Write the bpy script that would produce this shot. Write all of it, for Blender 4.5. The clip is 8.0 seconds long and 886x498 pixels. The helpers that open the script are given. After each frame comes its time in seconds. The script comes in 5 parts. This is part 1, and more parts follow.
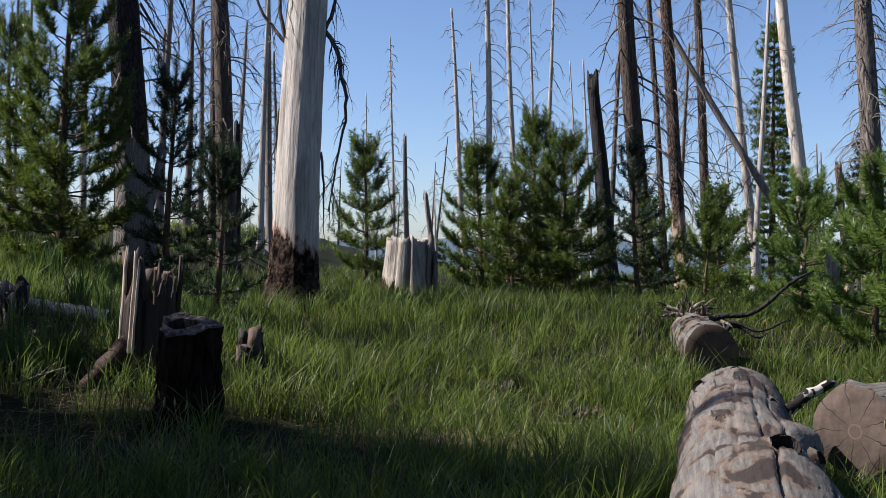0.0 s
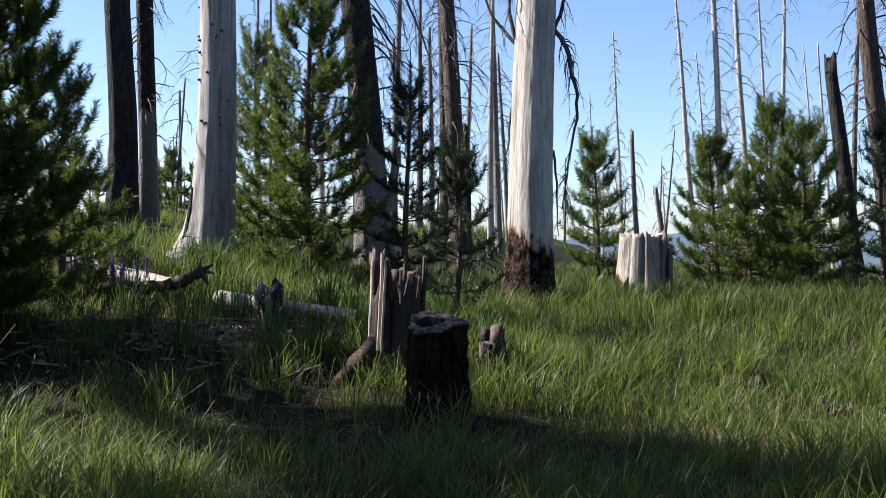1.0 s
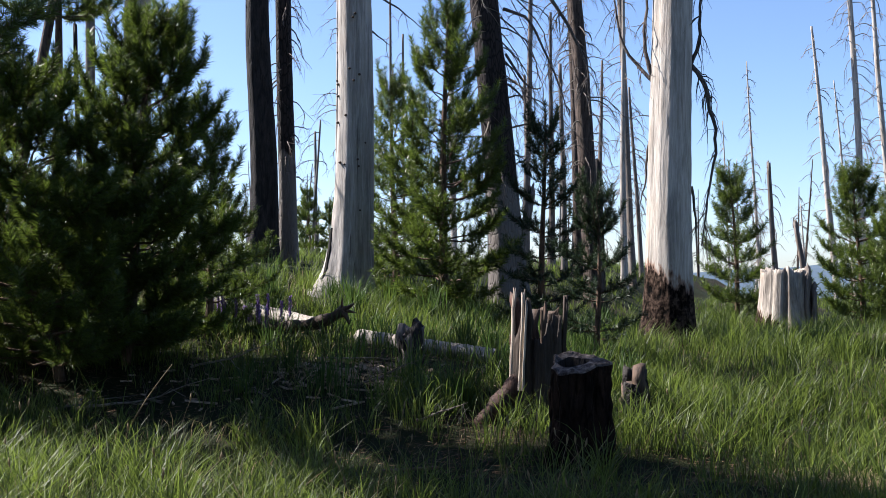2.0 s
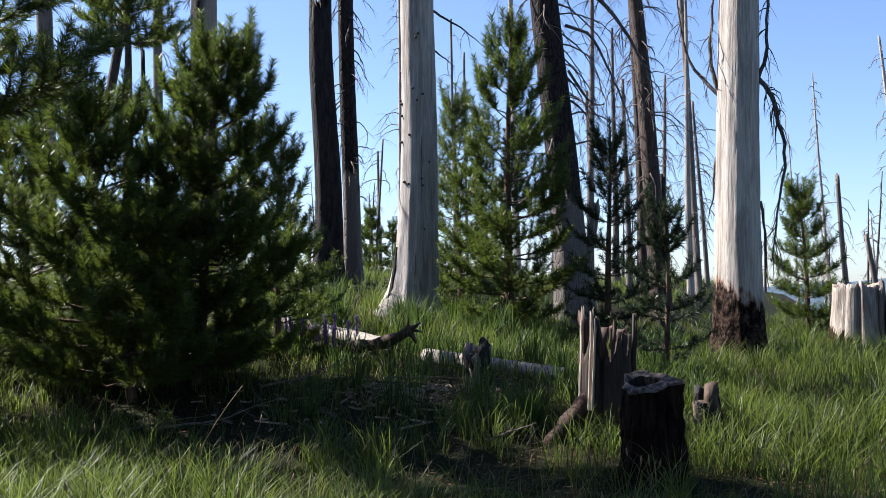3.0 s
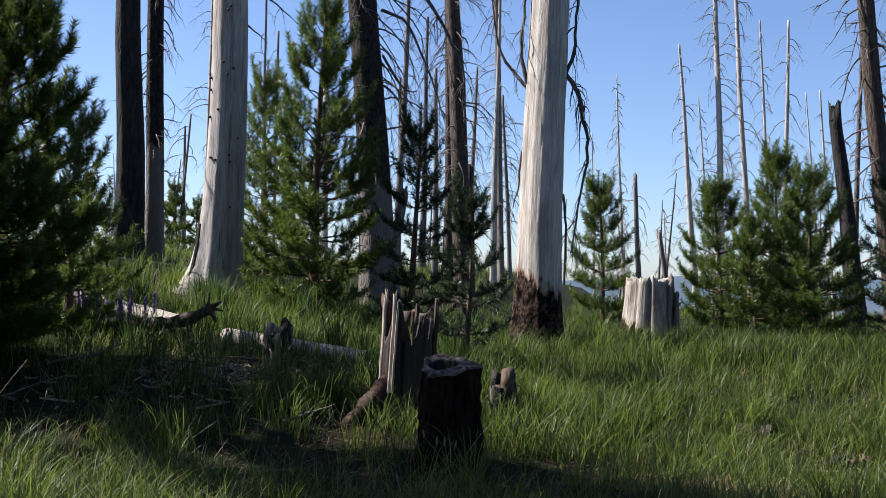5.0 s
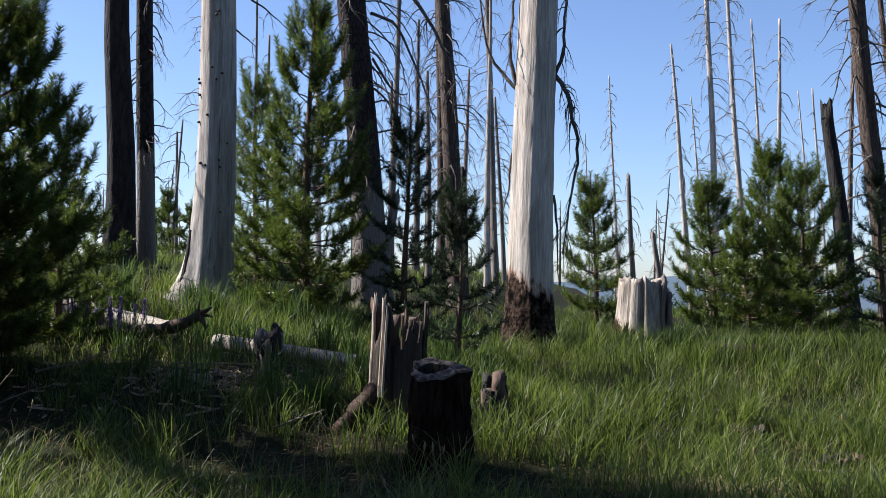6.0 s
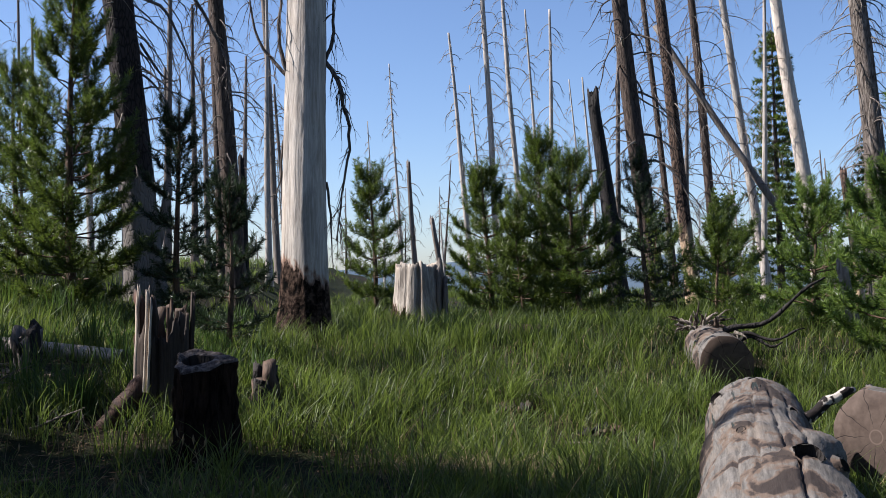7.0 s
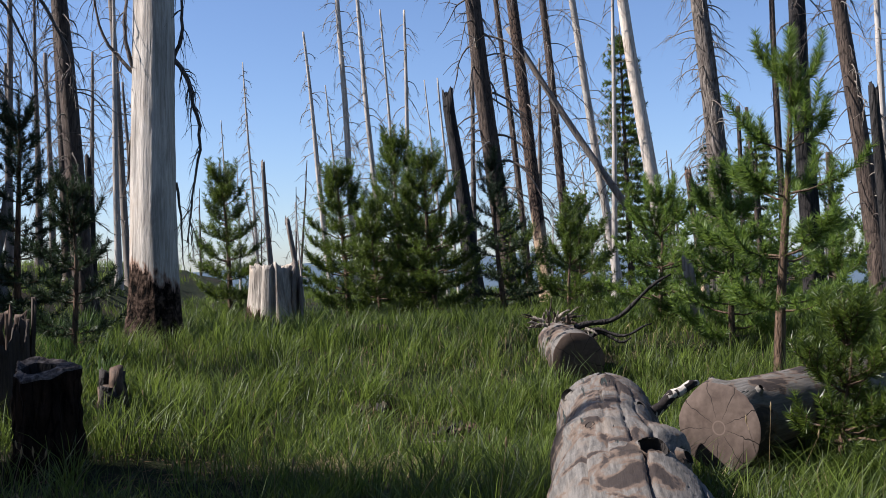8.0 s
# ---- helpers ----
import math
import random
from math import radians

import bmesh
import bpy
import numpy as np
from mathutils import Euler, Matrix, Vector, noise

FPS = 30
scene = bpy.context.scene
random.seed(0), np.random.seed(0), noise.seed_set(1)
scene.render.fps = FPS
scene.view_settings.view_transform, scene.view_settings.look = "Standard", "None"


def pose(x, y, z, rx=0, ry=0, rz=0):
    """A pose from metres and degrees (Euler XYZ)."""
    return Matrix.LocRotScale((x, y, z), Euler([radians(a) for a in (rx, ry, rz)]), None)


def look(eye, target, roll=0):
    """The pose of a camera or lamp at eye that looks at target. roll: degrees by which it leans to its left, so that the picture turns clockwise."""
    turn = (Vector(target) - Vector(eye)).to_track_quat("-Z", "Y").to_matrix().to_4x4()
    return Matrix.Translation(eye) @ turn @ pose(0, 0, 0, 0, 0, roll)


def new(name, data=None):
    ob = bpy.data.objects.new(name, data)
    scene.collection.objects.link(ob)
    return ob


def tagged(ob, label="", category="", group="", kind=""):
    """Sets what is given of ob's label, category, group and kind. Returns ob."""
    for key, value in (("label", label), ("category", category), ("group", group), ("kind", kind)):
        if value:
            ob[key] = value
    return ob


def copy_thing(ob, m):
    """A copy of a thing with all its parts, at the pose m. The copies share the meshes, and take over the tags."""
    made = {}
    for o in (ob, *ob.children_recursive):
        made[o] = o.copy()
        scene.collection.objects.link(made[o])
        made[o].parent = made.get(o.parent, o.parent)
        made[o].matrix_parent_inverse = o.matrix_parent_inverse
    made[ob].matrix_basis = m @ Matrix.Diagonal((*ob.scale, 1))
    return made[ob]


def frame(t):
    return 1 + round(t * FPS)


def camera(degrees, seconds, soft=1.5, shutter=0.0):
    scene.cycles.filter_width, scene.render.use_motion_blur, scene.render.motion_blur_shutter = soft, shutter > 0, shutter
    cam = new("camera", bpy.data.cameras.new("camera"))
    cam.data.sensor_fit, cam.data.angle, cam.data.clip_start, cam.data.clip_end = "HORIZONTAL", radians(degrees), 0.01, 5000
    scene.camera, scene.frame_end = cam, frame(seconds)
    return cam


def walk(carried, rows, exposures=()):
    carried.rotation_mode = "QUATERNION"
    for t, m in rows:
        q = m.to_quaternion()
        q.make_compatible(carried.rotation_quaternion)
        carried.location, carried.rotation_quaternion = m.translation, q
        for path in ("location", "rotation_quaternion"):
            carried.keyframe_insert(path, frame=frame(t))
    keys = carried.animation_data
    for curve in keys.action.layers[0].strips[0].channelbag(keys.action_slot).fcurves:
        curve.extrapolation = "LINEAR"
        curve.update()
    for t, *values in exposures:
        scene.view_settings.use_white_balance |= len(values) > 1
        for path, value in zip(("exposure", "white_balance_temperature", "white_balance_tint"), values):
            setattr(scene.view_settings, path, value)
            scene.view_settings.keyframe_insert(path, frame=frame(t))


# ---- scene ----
cam = camera(42.95, 8.0, soft=0.8)
ROWS = [  # seconds, place, yaw to the left, pitch up, roll
    (0.0, -0.000, 0.000, 1.250, 0.00, 0.00, 2.40),
    (0.5, -0.041, -0.047, 1.236, 6.23, -0.90, 1.09),
    (1.0, -0.086, -0.065, 1.238, 11.39, -0.40, 0.91),
    (1.5, -0.128, -0.111, 1.259, 15.47, 0.16, 0.69),
    (1.7, -0.141, -0.139, 1.276, 16.94, 0.63, 0.61),
    (2.8, -0.176, -0.102, 1.271, 19.64, 2.18, -0.22),
    (3.0, -0.190, -0.129, 1.288, 21.08, 2.14, -0.08),
    (3.5, -0.216, -0.274, 1.290, 21.69, 2.79, 0.76),
    (4.0, -0.220, -0.178, 1.271, 15.76, 3.94, 3.58),
    (4.5, -0.202, -0.096, 1.246, 12.35, 1.90, 2.46),
    (4.7, -0.194, -0.091, 1.251, 11.22, 1.58, 2.12),
    (5.8, -0.184, -0.041, 1.264, 11.81, 1.63, 1.38),
    (6.0, -0.151, -0.033, 1.263, 11.11, 1.72, 1.25),
    (6.5, -0.053, -0.077, 1.259, 5.90, 1.40, 0.21),
    (7.0, -0.015, -0.006, 1.253, 0.40, 1.21, -0.31),
    (7.5, 0.010, 0.029, 1.248, -3.41, 1.03, -0.72),
    (8.0, 0.014, 0.026, 1.255, -6.81, 1.13, -0.99),
]
EXPOSURE = 1.12
walk(cam, [(t, pose(x, y, z, 0, 0, yaw) @ pose(0, 0, 0, 90 + pitch) @ pose(0, 0, 0, 0, 0, roll)) for t, x, y, z, yaw, pitch, roll in ROWS],
     [(t, EXPOSURE + e, 6250, 17) for t, e in ((0.0, -0.11), (0.5, 0.33), (0.9, 0.40), (1.7, 0.42), (3.5, 0.38), (4.5, 0.10), (6.0, 0.16), (6.5, 0.05), (8.0, 0.0))])

# ---- light ----
SUN_AZ, SUN_EL = radians(-87), radians(43)   # clockwise from +y; height over the horizon
to_sun = Vector((math.sin(SUN_AZ) * math.cos(SUN_EL), math.cos(SUN_AZ) * math.cos(SUN_EL), math.sin(SUN_EL)))
world = bpy.data.worlds.new("sky")
scene.world = world
world.use_nodes = True
wn = world.node_tree
sky = wn.nodes.new("ShaderNodeTexSky")
sky.sky_type, sky.sun_disc = "NISHITA", False
sky.sun_elevation, sky.sun_rotation = SUN_EL, SUN_AZ
sky.altitude, sky.air_density, sky.dust_density, sky.ozone_density = 1500, 1.0, 1.7, 4.5
wn.links.new(sky.outputs[0], wn.nodes["Background"].inputs[0])
wn.nodes["Background"].inputs[1].default_value = 0.071
lamp = bpy.data.lights.new("sun", "SUN")
lamp.energy, lamp.angle, lamp.color = 5.0, radians(0.53), (1.0, 0.95, 0.86)
sun = new("sun", lamp)
sun.matrix_world = look(to_sun * 60, (0, 0, 0))


# ---- materials ----
class Nodes:
    """A short way to write a node material."""

    def __init__(self, name):
        self.mat = bpy.data.materials.new(name)
        self.mat.use_nodes = True
        self.nt = self.mat.node_tree
        self.bsdf = self.nt.nodes["Principled BSDF"]
        self.out = self.nt.nodes["Material Output"]

    def node(self, kind, **values):
        n = self.nt.nodes.new(kind)
        for k, v in values.items():
            n.inputs[k].default_value = v
        return n

    def link(self, a, b):
        self.nt.links.new(a, b)
        return self

    def coords(self, scale=(1, 1, 1), source="Object"):
        c, m = self.node("ShaderNodeTexCoord"), self.node("ShaderNodeMapping")
        m.inputs["Scale"].default_value = scale
        self.link(c.outputs[source], m.inputs["Vector"])
        return m.outputs[0]

    def noise(self, vec, scale, detail=4.0, rough=0.6, distort=0.0):
        n = self.node("ShaderNodeTexNoise", Scale=scale, Detail=detail, Roughness=rough, Distortion=distort)
        self.link(vec, n.inputs["Vector"])
        return n.outputs["Fac"]

    def voronoi(self, vec, scale, feature="DISTANCE_TO_EDGE"):
        n = self.node("ShaderNodeTexVoronoi", Scale=scale)
        n.feature = feature
        self.link(vec, n.inputs["Vector"])
        return n.outputs["Distance"]

    def ramp(self, fac, *stops):
        n = self.node("ShaderNodeValToRGB")
        e = n.color_ramp.elements
        while len(e) < len(stops):
            e.new(0.5)
        for el, (p, c) in zip(e, stops):
            el.position, el.color = p, ((c, c, c, 1) if isinstance(c, (int, float)) else (*c, 1))
        self.link(fac, n.inputs[0])
        return n.outputs[0]

    def mix(self, fac, a, b, blend="MIX"):
        n = self.node("ShaderNodeMix")
        n.data_type, n.blend_type = "RGBA", blend
        for s, v in ((0, fac), (6, a), (7, b)):
            if isinstance(v, (int, float)):
                n.inputs[s].default_value = v
            elif isinstance(v, tuple):
                n.inputs[s].default_value = (*v, 1)
            else:
                self.link(v, n.inputs[s])
        return n.outputs[2]

    def math(self, op, a, b=0.0):
        n = self.node("ShaderNodeMath")
        n.operation = op
        for s, v in ((0, a), (1, b)):
            if isinstance(v, (int, float)):
                n.inputs[s].default_value = v
            else:
                self.link(v, n.inputs[s])
        return n.outputs[0]

    def split(self, vec):
        n = self.node("ShaderNodeSeparateXYZ")
        self.link(vec, n.inputs[0])
        return n.outputs

    def bump(self, height, strength=0.5, distance=0.01):
        n = self.node("ShaderNodeBump", Strength=strength, Distance=distance)
        self.link(height, n.inputs["Height"])
        self.link(n.outputs[0], self.bsdf.inputs["Normal"])
        return self

    def done(self, colour, rough=0.8, spec=0.3):
        if isinstance(colour, tuple):
            self.bsdf.inputs["Base Color"].default_value = (*colour, 1)
        else:
            self.link(colour, self.bsdf.inputs["Base Color"])
        if isinstance(rough, (int, float)):
            self.bsdf.inputs["Roughness"].default_value = rough
        else:
            self.link(rough, self.bsdf.inputs["Roughness"])
        self.bsdf.inputs["Specular IOR Level"].default_value = spec
        return self.mat


def silver_wood(name, light, dark, black_to=0.0, streak=1.0, stain=0.35):
    """Weathered bare wood with long vertical grain; blackened below a given height in metres, with a ragged edge."""
    n = Nodes(name)
    grain = n.noise(n.coords((1, 1, 0.055)), 48, 6, 0.7, 0.5)
    broad = n.noise(n.coords((1, 1, 0.16)), 8, 5, 0.65, 0.4)
    blot = n.noise(n.coords((1, 1, 0.5)), 3.2, 5, 0.65)
    c = n.mix(n.ramp(grain, (0.35, 0.0), (0.62, 1.0)), dark, light)
    c = n.mix(n.math("MULTIPLY", n.ramp(broad, (0.48, 0.0), (0.66, 1.0)), 0.55 * streak), c, tuple(0.45 * v for v in dark))
    c = n.mix(n.math("MULTIPLY", n.ramp(blot, (0.5, 0.0), (0.7, 1.0)), stain), c, (0.30, 0.21, 0.13))
    crack = n.ramp(n.noise(n.coords((1, 1, 0.012)), 34, 2, 0.5), (0.27, 0.0), (0.33, 1.0))
    c = n.mix(n.ramp(crack, (0.0, 0.3), (1.0, 1.0)), (0.05, 0.042, 0.036), c)
    h = n.math("ADD", n.math("ADD", n.math("MULTIPLY", grain, 0.6), n.math("MULTIPLY", broad, 1.2)), crack)
    if black_to:
        z = n.split(n.coords())[2]
        edge = n.math("ADD", n.math("ADD", z, n.math("MULTIPLY", n.split(n.coords())[0], 0.5)), n.math("MULTIPLY", n.math("SUBTRACT", n.noise(n.coords((1, 1, 0.35)), 16, 4), 0.5), 0.45))
        mask = n.ramp(n.math("DIVIDE", edge, 2 * black_to), (0.50, 1.0), (0.53, 0.0))
        plate = n.ramp(n.noise(n.coords((1, 1, 0.45)), 17, 5, 0.7), (0.38, 0.0), (0.58, 1.0))
        black = n.mix(plate, (0.003, 0.003, 0.003), n.mix(n.ramp(n.noise(n.coords(), 30, 4), (0.4, 0.0), (0.65, 1.0)), (0.018, 0.012, 0.010), (0.105, 0.072, 0.054)))
        rim = n.ramp(n.math("DIVIDE", edge, 2 * black_to), (0.53, 1.0), (0.575, 0.0))
        c = n.mix(n.math("MULTIPLY", rim, 0.75), c, (0.17, 0.075, 0.038))
        c = n.mix(mask, c, black)
        h = n.math("ADD", h, n.math("MULTIPLY", n.math("MULTIPLY", plate, mask), 1.5))
        n.link(n.ramp(mask, (0.0, 0.25), (1.0, 0.02)), n.bsdf.inputs["Specular IOR Level"])
    n.bump(h, 0.7, 0.018)
    return n.done(c, 0.75, 0.25)


def bark(name, a, b, deep, scale=26, gloss=0.8, spec=0.25):
    """Rough plated bark: plates, furrows, flecks."""
    n = Nodes(name)
    cells = n.ramp(n.voronoi(n.coords((1, 1, 0.16)), scale), (0.0, 0.0), (0.16, 1.0))
    gaps = n.ramp(n.noise(n.coords((1, 1, 0.2)), scale * 1.1, 4, 0.6), (0.40, 0.0), (0.58, 1.0))
    plate = n.math("MAXIMUM", n.math("MULTIPLY", cells, 0.8), gaps)
    tone = n.noise(n.coords((1, 1, 0.3)), 12, 5, 0.65)
    fine = n.noise(n.coords((1, 1, 0.5)), 70, 4, 0.6)
    c = n.mix(n.ramp(tone, (0.35, 0.0), (0.68, 1.0)), a, b)
    c = n.mix(n.math("MULTIPLY", fine, 0.5), c, deep)
    c = n.mix(plate, deep, c)
    n.bump(n.math("ADD", plate, n.math("MULTIPLY", fine, 0.5)), 0.8, 0.02)
    return n.done(c, gloss, spec)


def two_tone(name, a_args, b_args, kind):
    """Bark or char on one side or lower down, bare grey wood on the rest, with a wavering edge."""
    n = Nodes(name)
    p = n.split(n.coords())
    wave = n.math("MULTIPLY", n.math("SUBTRACT", n.noise(n.coords((1, 1, 0.25)), 4, 3), 0.5), 0.5)
    if kind == "side":
        m = n.ramp(n.math("ADD", n.math("ADD", n.math("MULTIPLY", p[0], 1.4), 0.5), wave), (0.47, 0.0), (0.53, 1.0))
    else:
        m = n.ramp(n.math("ADD", n.math("DIVIDE", p[2], 4.0), wave), (0.36, 1.0), (0.40, 0.0))
    grain = n.noise(n.coords((1, 1, 0.03)), 60, 6, 0.65)
    plate = n.ramp(n.voronoi(n.coords((1, 1, 0.28)), 24), (0.0, 0.0), (0.16, 1.0))
    dark = n.mix(plate, (0.006, 0.005, 0.005), a_args)
    pale = n.mix(grain, tuple(0.5 * v for v in b_args), b_args)
    n.bump(n.math("ADD", plate, grain), 0.7, 0.015)
    return n.done(n.mix(m, dark, pale), 0.8, 0.2)


def leafy(name, dark, light, translucent, rough=0.5, gloss=0.3, tuft=0.0):
    """Needles and blades: thin, letting some light through, each blade with its own tone; tuft sets how strongly shade
    is painted in.
    """
    n = Nodes(name)
    geo = n.node("ShaderNodeNewGeometry")
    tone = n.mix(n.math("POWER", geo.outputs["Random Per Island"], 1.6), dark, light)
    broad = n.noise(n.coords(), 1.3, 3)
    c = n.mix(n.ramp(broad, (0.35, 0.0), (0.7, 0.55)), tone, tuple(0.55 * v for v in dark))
    # dark noise patches paint the shade among grass tufts into the colour
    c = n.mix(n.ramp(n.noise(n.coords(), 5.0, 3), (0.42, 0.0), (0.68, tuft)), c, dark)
    n.done(c, rough, gloss)
    t, m = n.node("ShaderNodeBsdfTranslucent"), n.node("ShaderNodeMixShader")
    n.link(n.mix(0.5, c, light), t.inputs[0])
    m.inputs[0].default_value = translucent
    n.link(n.bsdf.outputs[0], m.inputs[1]).link(t.outputs[0], m.inputs[2]).link(m.outputs[0], n.out.inputs[0])
    return n.mat


def soil():
    n = Nodes("forest_soil")
    big, mid, fine = n.noise(n.coords(), 0.6, 5), n.noise(n.coords(), 6, 6, 0.7), n.noise(n.coords(), 60, 5, 0.7)
    c = n.mix(n.ramp(mid, (0.35, 0.0), (0.65, 1.0)), (0.010, 0.008, 0.006), (0.045, 0.032, 0.021))
    c = n.mix(n.ramp(big, (0.36, 0.0), (0.5, 0.85)), c, (0.012, 0.019, 0.006))
    c = n.mix(n.ramp(fine, (0.6, 0.0), (0.75, 0.7)), c, (0.16, 0.12, 0.07))
    n.bump(n.math("ADD", mid, fine), 0.8, 0.03)
    return n.done(c, 0.95, 0.1)


def cut_wood(name, a, b, centre=(0, 0)):
    """A sawn face: rings, radial checks, grey-brown weathering. The face lies in the object's local xz plane."""
    n = Nodes(name)
    p = n.split(n.coords())
    x, z = n.math("SUBTRACT", p[0], centre[0]), n.math("SUBTRACT", p[2], centre[1])
    r = n.math("SQRT", n.math("ADD", n.math("MULTIPLY", x, x), n.math("MULTIPLY", z, z)))
    wob = n.math("MULTIPLY", n.noise(n.coords(), 5, 4), 0.035)
    ring = n.math("SINE", n.math("MULTIPLY", n.math("ADD", r, wob), 900.0))
    pith = n.ramp(n.math("ABSOLUTE", n.math("SUBTRACT", n.math("DIVIDE", r, 0.035), 1.0)), (0.0, 1.0), (0.16, 0.0))
    ang = n.math("ADD", n.math("ARCTAN2", z, x), n.math("MULTIPLY", n.noise(n.coords(), 7, 3), 0.5))
    rays, blot = n.noise(n.coords(), 9, 5), n.noise(n.coords(), 2.6, 4)
    c = n.mix(n.ramp(rays, (0.35, 0.0), (0.65, 1.0)), a, b)
    c = n.mix(n.ramp(blot, (0.45, 0.0), (0.65, 0.7)), c, tuple(0.55 * v for v in a))
    c = n.mix(n.math("MULTIPLY", n.ramp(ring, (0.3, 0.0), (1.0, 1.0)), 0.05), c, tuple(0.4 * v for v in a))
    c = n.mix(n.math("MULTIPLY", pith, 0.5), c, tuple(min(1.0, 1.5 * v) for v in b))
    width = n.math("ADD", n.math("MULTIPLY", n.noise(n.coords(), 1.7, 2), 0.06), 0.004)
    line = n.math("DIVIDE", n.math("ABSOLUTE", n.math("SINE", n.math("MULTIPLY", ang, 4.5))), n.math("MULTIPLY", width, 2.4))
    check = n.math("MULTIPLY", n.ramp(line, (0.5, 1.0), (1.0, 0.0)), n.ramp(n.math("DIVIDE", r, 0.25), (0.14, 0.0), (0.24, 1.0)))
    c = n.mix(n.math("MULTIPLY", check, 0.85), c, (0.015, 0.012, 0.010))
    n.bump(n.math("SUBTRACT", n.math("MULTIPLY", rays, 0.4), check), 0.4, 0.006)
    return n.done(c, 0.85, 0.2)


def log_wood():
    """Old grey log: fine grain, dark brown-rimmed patches for weather stains and painted branch shadows."""
    n = Nodes("weathered_log_wood")
    grain, broad = n.noise(n.coords((1, 0.05, 1)), 70, 6, 0.7), n.noise(n.coords((1, 0.5, 1)), 6.5, 4, 0.55, 0.5)
    patch = n.noise(n.coords((1, 0.25, 1)), 17, 4, 0.6)
    c = n.mix(n.ramp(grain, (0.3, 0.0), (0.65, 1.0)), (0.050, 0.046, 0.041), (0.150, 0.139, 0.125))
    c = n.mix(n.ramp(patch, (0.5, 0.0), (0.68, 0.45)), c, (0.17, 0.135, 0.105))
    # these dark patches paint branch shadows as well as weather stains
    c = n.mix(n.ramp(broad, (0.50, 0.0), (0.53, 0.75)), c, (0.105, 0.070, 0.048))
    c = n.mix(n.ramp(broad, (0.54, 0.0), (0.58, 0.92)), c, (0.026, 0.020, 0.017))
    crack = n.ramp(n.noise(n.coords((1, 0.022, 1)), 24, 3, 0.5), (0.315, 0.0), (0.345, 1.0))
    c = n.mix(crack, (0.02, 0.026, 0.024), c)
    n.bump(n.math("ADD", n.math("MULTIPLY", grain, 0.5), n.math("ADD", crack, n.math("MULTIPLY", patch, 0.4))), 0.6, 0.01)
    return n.done(c, 0.8, 0.2)


